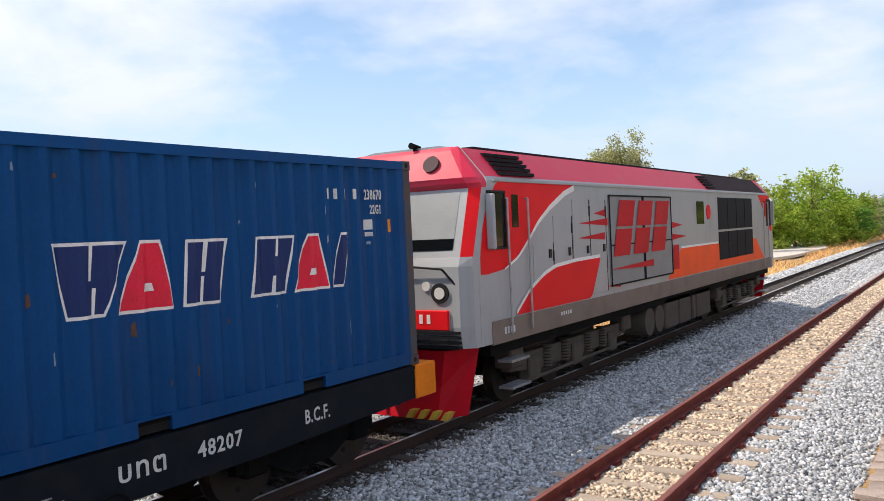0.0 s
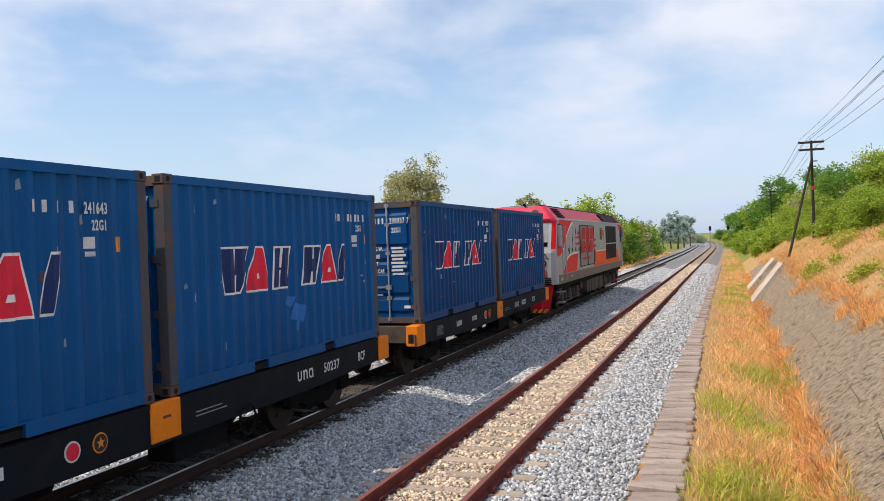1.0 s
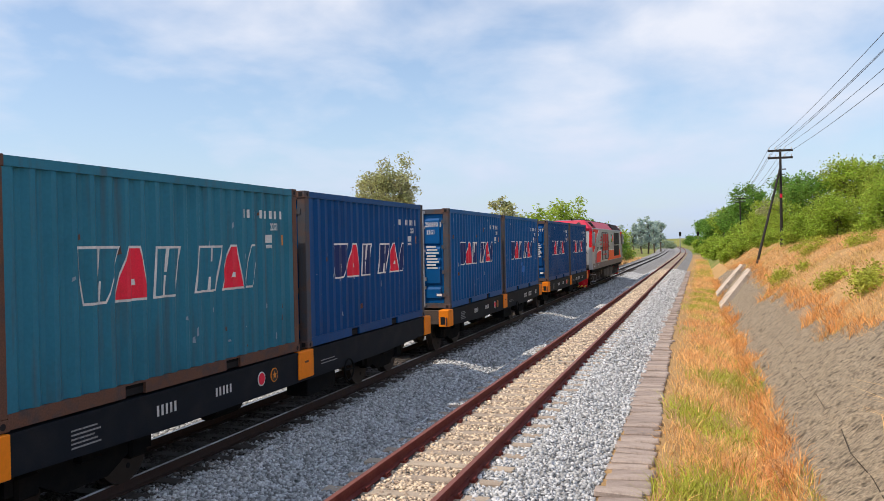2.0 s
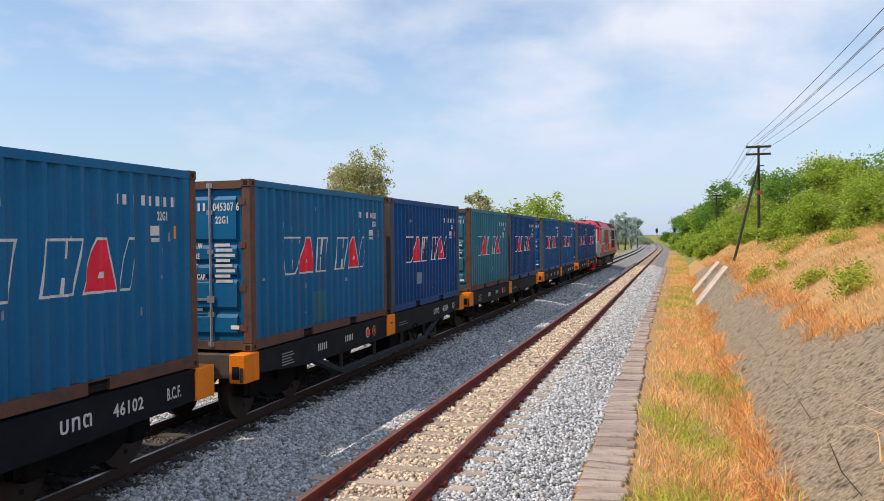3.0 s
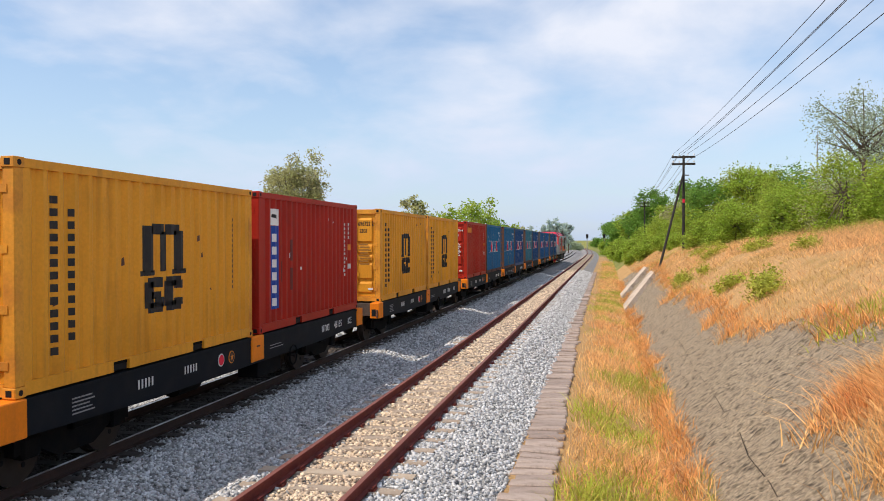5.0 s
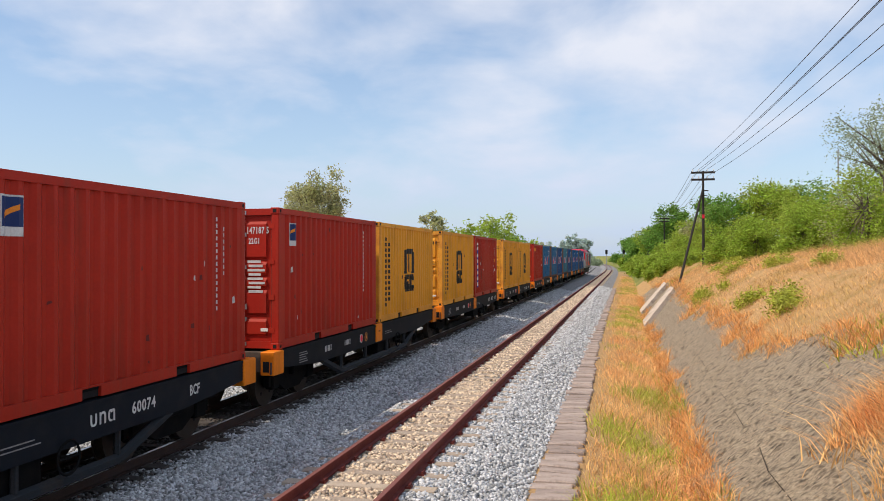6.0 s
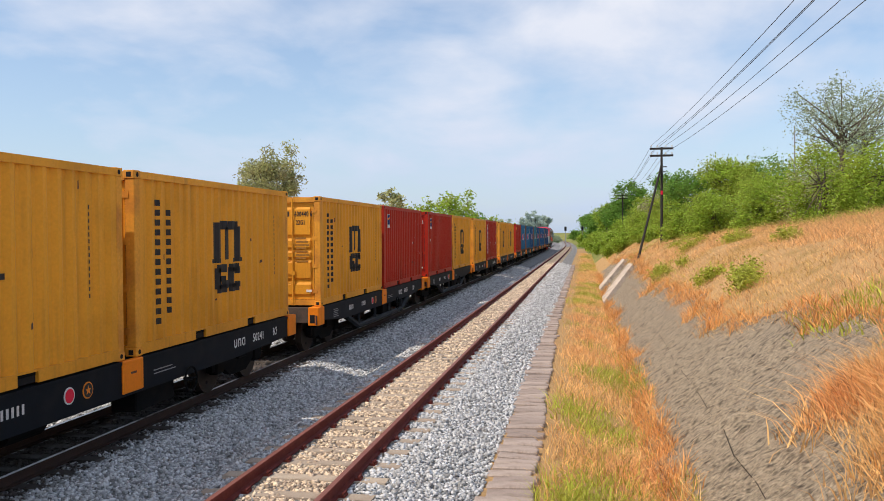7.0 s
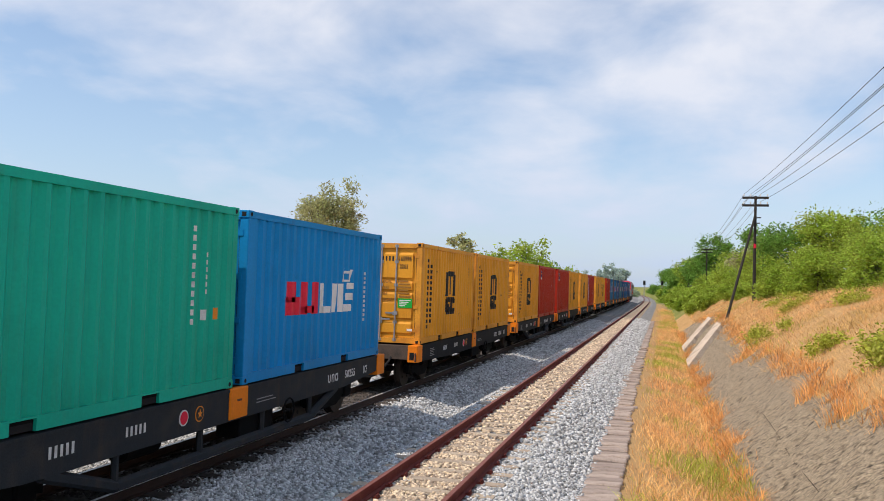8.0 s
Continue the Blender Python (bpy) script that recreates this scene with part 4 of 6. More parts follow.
BARK = material("grey_brown_bark", (0.13, 0.10, 0.075), 0.9, spots=(0.07, 0.055, 0.04), spot_scale=6, grain=0.3, bump=0.01, bump_scale=20)
STRAW = material("dry_straw_grass", (0.86, 0.56, 0.25), 0.8, thin=0.35, grain=0.1, grain_scale=2, per_island=0.40, spots=(0.84, 0.38, 0.16), spot_scale=0.7, spot_amount=0.8)
ORANGE_STRAW = material("orange_dry_grass", (0.84, 0.44, 0.16), 0.8, thin=0.35, grain=0.1, grain_scale=2, per_island=0.40, spots=(0.62, 0.24, 0.08), spot_scale=0.9, spot_amount=0.8)
BANK_STRAW = material("pale_bank_straw", (0.80, 0.50, 0.235), 0.8, thin=0.35, grain=0.1, grain_scale=2, per_island=0.45, spots=(0.56, 0.40, 0.12), spot_scale=0.4, spot_amount=0.85)
TUFT = material("green_grass_tufts", (0.46, 0.50, 0.07), 0.75, thin=0.35, grain=0.1, grain_scale=2, per_island=0.40, spots=(0.36, 0.29, 0.07), spot_scale=0.8, spot_amount=0.7)


def leaves(name, rng, centres, spread, count, size, mat, parent, droop=0.0):
    """Leaf blades, each bent along its middle, scattered in clumps round the given centres."""
    k = len(centres)
    pick = rng.integers(0, k, count)
    c = np.asarray(centres)[pick] + rng.normal(0, 1, (count, 3)) * np.asarray(spread)
    a = rng.normal(0, 1, (count, 3))
    a[:, 2] = a[:, 2] * 0.6 - droop
    a /= np.linalg.norm(a, axis=1)[:, None]
    b = np.cross(a, rng.normal(0, 1, (count, 3)))
    b /= np.linalg.norm(b, axis=1)[:, None]
    n = np.cross(a, b)
    ln = (size * rng.uniform(0.6, 1.5, count))[:, None]
    v = np.stack([c - a * ln, c + b * ln * 0.42 + n * ln * 0.12, c + a * ln, c - b * ln * 0.42 + n * ln * 0.12], 1).reshape(-1, 3)
    base = np.arange(count)[:, None] * 4
    f = np.concatenate([base + np.array([0, 1, 2]), base + np.array([0, 2, 3])])
    ob = new(name, numpy_mesh(name, v, f, [mat]))
    ob.parent = parent
    return ob


def tree(kind, label, x, y, z, height, width, trunk_share, clumps, count, size, mat, seed, droop=0.0, gap=0.25, squash=0.5):
    """Tapered trunk with limbs to the clumps of the crown."""
    rng = np.random.default_rng(seed)
    ob = tagged(new(kind), label, "tree" if kind == "tree" else "bush", group="trees and bushes along the line")
    ob.location = (x, y, z)
    crown_z, crown_h = height * trunk_share, height * (1 - trunk_share)
    centres = []
    while len(centres) < clumps:
        p = rng.uniform(-1, 1, 3)
        r = np.linalg.norm(p)
        if r > 1 or r < gap or (p[2] < -0.2 and r > 0.85 and rng.random() < 0.5):
            continue
        wob = 0.80 + 0.35 * noise.noise(Vector((p[0] * 1.7 + seed, p[1] * 1.7, p[2] * 1.7)))
        centres.append((p[0] * width / 2 * wob, p[1] * width / 2 * wob, crown_z + crown_h * ((0.5 + 0.5 * p[2] * min(1.05, wob + 0.12)) if trunk_share > 0.1 else abs(p[2]) * wob)))
    bm = bmesh.new()
    r0 = max(0.05, height * 0.025)
    lean = rng.normal(0, 0.04, 2) * height
    top = Vector((lean[0], lean[1], crown_z + crown_h * 0.55))
    knee = top * 0.45 + Vector((rng.normal(0, 0.08), 0, 0))
    rod(bm, (0, 0, -0.2), knee, r0, r0 * 0.75, 8)
    rod(bm, knee, top, r0 * 0.75, r0 * 0.25, 8)
    for c in centres[:: max(1, clumps // 22)]:
        k = rng.uniform(0.3, 0.9)
        rod(bm, knee.lerp(top, k), c, r0 * 0.3, r0 * 0.07, 5)
    part("trunk", bm, BARK, ob)
    s = width / 2 * squash / max(2.0, clumps ** 0.42)
    leaves("crown", rng, centres, (s, s, s * 0.8), count, size, mat, ob, droop)
    return ob


def base_z(x, y):
    return ground_z(x - bend(y)) if y < 400 else 0.0


# the airy tree beyond the train
tree("tree", "round olive-green tree with airy drooping leaves", -16.7, 43.2, -0.45, 8.1, 4.2, 0.38, 120, 12500, 0.075, LEAF_OLIVE, 3, 0.6, 0.25, 0.80)
tree("bush", "sparse greyish bush with bare twigs", -16.6, 50.5, -0.45, 5.4, 3.0, 0.3, 18, 500, 0.08, LEAF_GREY, 5, 0.0, 0.2, 0.6)
tree("tree", "small olive tree above the train", -17.1, 74.0, -0.45, 7.0, 4.4, 0.3, 34, 3200, 0.17, LEAF_OLIVE, 6, 0.2)
# the green hedge on the far side, running along the line
for i, (x, y, hgt, wid, mat) in enumerate([(-16.6, 82, 5.2, 4.6, LEAF), (-15.4, 86, 6.3, 5.0, LEAF), (-14.6, 91, 6.9, 5.4, LEAF), (-13.6, 96, 6.6, 5.2, LEAF),
                                           (-12.9, 101, 6.4, 5.0, LEAF_DARK), (-12.6, 108, 6.0, 4.6, LEAF), (-12.8, 116, 5.6, 5.0, LEAF_OLIVE),
                                           (-13.4, 128, 5.0, 6.0, LEAF_DARK), (-13.8, 142, 4.6, 6.0, LEAF), (-20.5, 92, 5.0, 6.0, LEAF), (-24, 100, 5.2, 6.5, LEAF_DARK),
                                           (-30, 112, 5.4, 7.5, LEAF), (-38, 120, 5.0, 8, LEAF_OLIVE)]):
    tree("bush", "bright green leafy bush in a hedge beyond the tracks", x, y, -0.5, hgt * (1.22 if i < 9 else 0.95), wid * (1.3 if i < 9 else 1.1), 0.06, 70, 6500, 0.17, mat, 20 + i, 0.1, 0.35, 0.75)
# tall grey-green trees far down the line; their haze is only in the leaf colour
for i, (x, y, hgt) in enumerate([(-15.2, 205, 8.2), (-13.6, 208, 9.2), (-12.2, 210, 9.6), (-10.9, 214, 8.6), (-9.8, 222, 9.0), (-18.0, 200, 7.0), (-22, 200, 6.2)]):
    tree("tree", "tall grey-green tree far down the line, air haze put into its leaf colour", x, y, -0.6, hgt, 2.8, 0.12, 26, 1400, 0.28, LEAF_HAZE, 50 + i, 0.0, 0.2, 0.8)
# green bank on the cutting side
RIGHT = [(3.4, 72, 1.3, 2.6, LEAF, 0), (2.6, 80, 1.4, 2.4, LEAF, 0), (4.2, 78, 1.8, 3.0, LEAF, 0), (3.0, 92, 1.8, 3.2, LEAF, 0), (2.2, 104, 1.8, 3.0, LEAF, 0),
         (3.4, 112, 2.2, 3.4, LEAF, 0), (2.0, 124, 2.2, 3.4, LEAF, 0), (3.4, 140, 2.6, 4.0, LEAF, 0), (1.6, 150, 2.4, 3.6, LEAF, 0), (2.6, 165, 3.0, 4.4, LEAF, 0),
         (0.8, 190, 2.8, 4.4, LEAF, 0), (1.6, 215, 3.6, 5.0, LEAF_DARK, 0), (0.2, 250, 3.6, 5.6, LEAF, 0), (4.4, 90, 2.4, 3.2, LEAF, 0), (5.2, 70, 2.0, 3.0, LEAF, 0),
         (5.0, 60, 1.2, 2.4, LEAF, 0), (6.0, 57, 1.5, 2.6, LEAF, 0), (4.6, 66, 1.5, 2.4, LEAF, 0), (-2.6, 330, 4.5, 9.0, LEAF_DARK, 0), (2.0, 300, 6.0, 9.0, LEAF_DARK, 1),
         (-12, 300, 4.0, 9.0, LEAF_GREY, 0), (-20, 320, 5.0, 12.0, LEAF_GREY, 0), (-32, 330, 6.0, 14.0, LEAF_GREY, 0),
         (7.6, 61, 4.2, 5.0, LEAF_DARK, 1), (9.3, 58, 3.3, 4.6, LEAF, 1), (10.4, 52, 2.9, 4.4, LEAF, 0), (7.4, 54, 2.1, 3.6, LEAF, 0), (8.9, 47, 2.4, 4.0, LEAF, 0),
         (8.2, 41, 2.2, 3.8, LEAF, 0), (9.2, 36, 2.4, 3.6, LEAF_OLIVE, 0), (10.8, 40, 3.1, 4.4, LEAF, 0), (7.0, 47, 1.6, 3.0, LEAF, 0), (6.4, 66, 2.7, 4.0, LEAF, 0),
         (6.9, 74, 3.4, 4.6, LEAF_OLIVE, 1), (6.0, 84, 3.6, 4.8, LEAF, 0), (8.6, 92, 4.6, 5.2, LEAF_DARK, 1), (8.6, 106, 4.9, 5.4, LEAF, 1), (6.6, 125, 5.6, 6.0, LEAF_DARK, 1),
         (6.0, 134, 5.8, 6.2, LEAF_DARK, 1), (5.2, 152, 5.8, 6.4, LEAF_DARK, 1), (4.6, 176, 5.6, 6.6, LEAF, 1), (3.9, 205, 5.4, 7.0, LEAF_DARK, 1), (5.4, 100, 2.6, 3.4, LEAF, 0),
         (4.9, 120, 2.5, 3.2, LEAF, 0), (11.6, 34, 2.6, 4.0, LEAF, 0), (12.4, 46, 3.6, 5.0, LEAF, 0), (7.3, 37, 1.5, 2.6, LEAF, 0), (9.6, 30, 2.3, 3.4, LEAF, 0), (8.4, 32.5, 1.9, 3.2, LEAF, 0), (10.6, 32, 2.6, 3.6, LEAF, 0), (6.2, 43, 1.3, 2.8, LEAF, 0), (5.4, 49, 1.2, 2.8, LEAF, 0),
         (11.5, 27.5, 2.2, 3.2, LEAF_OLIVE, 0), (3.5, 240, 5.2, 8.0, LEAF_DARK, 1), (12.8, 62, 4.4, 6.0, LEAF_DARK, 1)]
for i, (x, y, hgt, wid, mat, tall) in enumerate(RIGHT):
    zb = base_z(x, y) - 0.15
    hgt += 0.75 * max(0.0, min(1.5, 0.8 * (x - 4.6)))
    hgt *= 0.82 + 0.38 * (0.5 + 0.5 * math.sin(i * 2.4))
    if tall:
        tree("tree", "dense dark green tree on the cutting's crest", x, y, zb, hgt, wid, 0.15, 60, 7500 if y < 90 else 4500, (0.06 + y * 0.0006) if y < 90 else 0.10 + y * 0.0006, mat, 70 + i, 0.1, 0.4, 0.75)
    else:
        tree("bush", "light green bush on the cutting's grassy crest", x, y, zb, hgt, wid, 0.04, 60, 8200 if y < 90 else 4000, (0.042 + y * 0.0005) if y < 90 else 0.07 + y * 0.0006, mat, 70 + i, 0.0, 0.3, 0.8)
tree("tree", "sparse grey-leaved tree with thin bare branches", 9.5, 34.0, 2.8, 5.8, 4.6, 0.38, 90, 5200, 0.048, LEAF_GREY, 140, 0.0, 0.2, 0.62)
tree("tree", "sparse grey-leaved tree with thin bare branches", 11.6, 37.5, 3.0, 5.6, 4.6, 0.38, 80, 4600, 0.048, LEAF_GREY, 141, 0.0, 0.2, 0.62)


# where low green weeds grow on the dry bank: x, y, width
WEEDS = [(3.1, 32.0, 1.3), (3.0, 34.5, 1.0), (3.5, 19.8, 0.9), (3.7, 21.0, 1.0), (4.4, 36.5, 1.3), (5.6, 24.5, 0.9), (3.4, 24.3, 0.6), (5.2, 31, 1.0), (4.6, 42, 1.6)]
WEED_LEAF = material("yellow_green_weeds", (0.42, 0.46, 0.06), 0.7, thin=0.4, grain=0.1, per_island=0.45, spots=(0.30, 0.30, 0.06), spot_scale=1.5, spot_amount=0.7)


def blades(name, label, rng, x, y, z, height, width, mat):
    n = len(x)
    root = np.stack([x, y, z], 1)
    ang = rng.uniform(0, 2 * np.pi, n)
    side = np.stack([np.cos(ang), np.sin(ang), np.zeros(n)], 1) * (width * rng.uniform(0.6, 1.4, n))[:, None]
    lean = rng.normal(0, 0.80, (n, 2)) * height[:, None]
    mid = root + np.concatenate([lean * 0.35, (height * 0.62)[:, None]], 1)
    tip = root + np.concatenate([lean, (height * 0.95)[:, None]], 1)
    v = np.stack([root - side, root + side, mid + side * 0.7, mid - side * 0.7, tip], 1).reshape(-1, 3)
    b = np.arange(n)[:, None] * 5
    f = np.concatenate([b + np.array([0, 1, 2]), b + np.array([0, 2, 3]), b + np.array([3, 2, 4])])
    ob = new(name, numpy_mesh(name, v, f, [mat]))
    return tagged(ob, label, "grass", kind="stuff")


def patch(x, y, scale, shift):
    """A smooth 0 to 1 pattern, for where grass is green or thin."""
    return 0.5 + 0.5 * np.sin(x * scale + 1.3 * np.sin(y * scale * 0.7 + shift)) * np.cos(y * scale * 0.53 + shift * 1.7 + np.sin(x * scale))


def bank_height(x, y):
    z = np.interp(x, [p[0] for p in PROFILE], [p[1] for p in PROFILE])
    return z


def build_grass():
    rng = np.random.default_rng(11)
    # strip between the cable trough and the lining
    n = 105000
    y = 4 + 126 * rng.random(n) ** 2.3
    x = rng.uniform(-0.62, 1.25, n) - np.clip(y - 10, 0, 30) * 0.008 + np.array([bend(v) for v in y])
    p = patch(x, y, 1.1, 0.4) + rng.normal(0, 0.18, n)
    edge = np.clip((x + 0.7) / 0.5, 0.15, 1)
    keep = rng.random(n) < edge * (0.45 + 0.55 * patch(x, y, 2.3, 2.0))
    z = bank_height(x, y) - 0.02
    h = rng.uniform(0.07, 0.30, n) * (0.6 + 0.5 * patch(x, y, 1.7, 5.0))
    dry = keep & (p < 0.71)
    wet = keep & (p >= 0.71)
    blades("dry_grass", "golden dry grass on the trackside strip", rng, x[dry], y[dry], z[dry], h[dry], 0.006, STRAW)
    blades("green_grass", "green grass tufts on the trackside strip", rng, x[wet], y[wet], z[wet], h[wet] * 1.1, 0.007, TUFT)
    # the bank above the lining
    n = 270000
    y = 5 + 95 * rng.random(n) ** 1.5
    x = rng.uniform(2.0, 10.5, n)
    top = np.array([lining_edge(v) for v in y])
    top = np.where(y > 66, 1.1, top)
    keep = x > top - 0.22 * rng.random(n)
    p = patch(x, y, 0.55, 1.1) + rng.normal(0, 0.15, n)
    z = bank_height(x, y) - 0.08
    h = rng.uniform(0.08, 0.34, n) * np.clip(0.8 + (x - 4.5) * 0.22, 0.8, 1.9) * (0.6 + 0.7 * patch(x, y, 0.9, 3.0))
    dry = keep & (p < 0.93)
    wet = keep & (p >= 0.93)
    blades("bank_dry_grass", "tall straw-coloured dry grass on the bank", rng, x[dry], y[dry], z[dry], h[dry], 0.0065, BANK_STRAW)
    blades("bank_green_grass", "yellow-green weeds among the dry bank grass", rng, x[wet], y[wet], z[wet], h[wet], 0.012, TUFT)
    at = np.repeat(np.array(WEEDS), 9, axis=0)
    cx = at[:, 0] + rng.normal(0, 0.20, len(at)) * at[:, 2]
    cy = at[:, 1] + rng.normal(0, 0.30, len(at)) * at[:, 2]
    ob = leaves("bank_weeds", rng, np.stack([cx, cy, bank_height(cx, cy) + rng.uniform(0.05, 0.26, len(at))], 1), (0.13, 0.16, 0.09), 9000, 0.042, WEED_LEAF, None)
    tagged(ob, "low yellow-green leafy weeds on the dry bank", "weeds", kind="stuff")
    # shaggy tufts along both edges of the lining
    n = 34000
    y = 5 + 60 * rng.random(n) ** 1.6
    low = rng.random(n) < 0.5
    lump = patch(y * 0.6, y, 2.1, 0.7) * patch(y * 0.3, y, 5.3, 2.2)
    x = np.where(low, 0.95 + rng.normal(0, 0.10, n) + 0.35 * lump * rng.random(n), np.array([lining_edge(v) for v in y]) + 0.25 - 0.75 * lump * rng.random(n) + rng.normal(0, 0.08, n))
    z = bank_height(x, y)
    keep = rng.random(n) < 0.25 + 0.75 * lump
    blades("edge_grass", "shaggy orange dry grass hanging over the lining's edges", rng, x[keep], y[keep], z[keep], rng.uniform(0.12, 0.42, n)[keep] * (0.6 + 0.6 * lump[keep]), 0.007, ORANGE_STRAW)
    # grass sprouting low on the lining, near the camera
    n = 6500
    y = rng.uniform(7.2, 10.2, n)
    x = rng.normal(2.95, 0.28, n) + 0.2 * np.sin(y * 3)
    z = bank_height(x, y) - 0.03
    blades("bank_dry_grass", "dry grass tuft growing over the concrete lining", rng, x, y, z, rng.uniform(0.15, 0.5, n), 0.008, STRAW)
    # field beyond the train
    n = 26000
    y = rng.uniform(20, 150, n)
    x = -9.9 - 26 * rng.random(n) ** 1.4
    z = bank_height(x, y) - 0.02
    keep = ~((np.abs(x + 16.5 + (y - 80) * 0.14) < 3.2) & (y > 62) & (y < 98))
    blades("field_grass", "golden dry grass in the field beyond the tracks", rng, x[keep] + np.array([bend(v) for v in y[keep]]), y[keep], z[keep],
           rng.uniform(0.15, 0.5, keep.sum()), 0.03, STRAW)


build_grass()


def yard_slab():
    """Pale concrete ground in the field beyond the tracks."""
    bm = bmesh.new()
    prism_pts = [(-13.6, 60), (-12.2, 68), (-12.0, 82), (-14.5, 96), (-21, 104), (-26, 96), (-22, 74)]
    lo = [bm.verts.new((x, y, -0.6)) for x, y in prism_pts]
    hi = [bm.verts.new((x, y, -0.40)) for x, y in prism_pts]
    bm.faces.new(hi)
    for i in range(len(lo)):
        j = (i + 1) % len(lo)
        bm.faces.new((lo[i], lo[j], hi[j], hi[i]))
    bmesh.ops.recalc_face_normals(bm, faces=bm.faces[:])
    tagged(mesh_object("pavement", bm, PALE_CONCRETE), "pale concrete yard in the dry field", "pavement", kind="structure")


yard_slab()


# ---- poles, wires, signals ----
POLE_WOOD = material("dark_pole", (0.030, 0.027, 0.025), 0.85, spots=(0.07, 0.055, 0.045), spot_scale=5, grain=0.3)
CERAMIC = material("white_ceramic", (0.7, 0.7, 0.68), 0.25)
WIRE = material("wire_dark", (0.05, 0.06, 0.075), 0.6)
POLES = [(5.1, -9.0, 7.75), (4.55, 52.0, 7.75), (4.95, 113.0, 7.75), (5.0, 174.0, 7.75)]


def telegraph_pole(x, y, top, strut):
    ob = tagged(new("telegraph_pole"), "dark wooden telegraph pole with two crossarms" + (" and a leaning strut" if strut else ""), "pole", group="telegraph poles")
    zb = base_z(x, y) - 0.3
    ob.location = (x, y, zb)
    h = top - zb
    part("pole_shaft", rod(bmesh.new(), (0, 0, 0), (0, 0, h), 0.095, 0.065, 10), POLE_WOOD, ob)
    for dz in (0.10, 0.52):
        part("crossarm", boxes((-0.68, 0.68, -0.05, 0.05, h - dz - 0.06, h - dz + 0.06), bevel=0.008), POLE_WOOD, ob)
        for dx in (-0.6, -0.25, 0.25, 0.6):
            part("insulator", rod(rod(bmesh.new(), (dx, 0, h - dz + 0.05), (dx, 0, h - dz + 0.13), 0.018, sides=6), (dx, 0, h - dz + 0.11), (dx, 0, h - dz + 0.2), 0.04, 0.025, 8), CERAMIC, ob)
    part("bracket", boxes((0.05, 0.30, -0.03, 0.03, h - 1.22, h - 1.16), (0.05, 0.24, -0.03, 0.03, h - 1.52, h - 1.46)), POLE_WOOD, ob)
    if strut:
        part("strut", rod(bmesh.new(), (-1.55, -2.0, base_z(x - 1.55, y - 2) - zb - 0.1), (0, 0, h - 1.05), 0.075, 0.06, 8), POLE_WOOD, ob)
        part("warning_plate", boxes((-0.07, 0.07, -0.115, -0.095, h - 2.85, h - 2.62)), RED_MARK, ob)
    return ob


for i, (x, y, top) in enumerate(POLES):
    telegraph_pole(x, y, top, i == 1)


def wire(a, b, sag, r):
    cu = bpy.data.curves.new("overhead_wire", "CURVE")
    cu.dimensions, cu.bevel_depth, cu.bevel_resolution = "3D", r, 0
    sp = cu.splines.new("POLY")
    sp.points.add(24)
    for i, p in enumerate(sp.points):
        k = i / 24
        q = Vector(a).lerp(Vector(b), k)
        p.co = (q.x, q.y, q.z - sag * 4 * k * (1 - k), 1)
    cu.materials.append(WIRE)
    tagged(new("overhead_wire", cu), "thin dark overhead wire strung between poles", "wire", group="overhead wires")


for (xa, ya, za), (xb, yb, zb) in zip(POLES, POLES[1:]):
    for dz, offs, r in ((-0.10 + 0.2, (-0.6, -0.25, 0.25), 0.011), (-0.52 + 0.2, (-0.6, 0.25), 0.011)):
        for dx in offs:
            wire((xa + dx, ya, za + dz), (xb + dx, yb, zb + dz), 0.55 + 0.1 * dx, r)


def signal(x, y, head_z):
    ob = tagged(new("railway_signal"), "black-headed railway signal on a thin grey mast", "signal", group="railway signals")
    zb = -0.5
    ob.location = (x, y, zb)
    part("mast", rod(bmesh.new(), (0, 0, 0), (0, 0, head_z - zb), 0.09, 0.07, 8), GALV, ob)
    part("signal_head", boxes((-0.34, 0.34, -0.14, 0.06, head_z - zb - 0.5, head_z - zb + 0.75), bevel=0.06), RUBBER, ob)
    for k in (0, 1, 2):
        part("lens_hood", rod(bmesh.new(), (0, -0.14, head_z - zb - 0.25 + 0.36 * k), (0, -0.34, head_z - zb - 0.25 + 0.36 * k), 0.12, sides=10), RUBBER, ob)
    part("ladder", boxes((-0.18, -0.15, 0.12, 0.15, 0, head_z - zb), (0.15, 0.18, 0.12, 0.15, 0, head_z - zb)), GALV, ob)
    return ob


signal(-5.53, 250, 4.0)
signal(-0.58, 250, 4.0)
tagged(mesh_object("thin_post", rod(bmesh.new(), (10.9, 47, 2.9), (10.9, 47, 8.2), 0.045, 0.035, 6), GALV), "thin grey metal post among the bushes", "post")


RIB_CONCRETE = material("worn_rib_concrete", (0.56, 0.48, 0.39), 0.95, spots=(0.26, 0.21, 0.16), spot_scale=1.5, spot_amount=0.8, grain=0.3, grain_scale=12, bump=0.02, bump_scale=10)


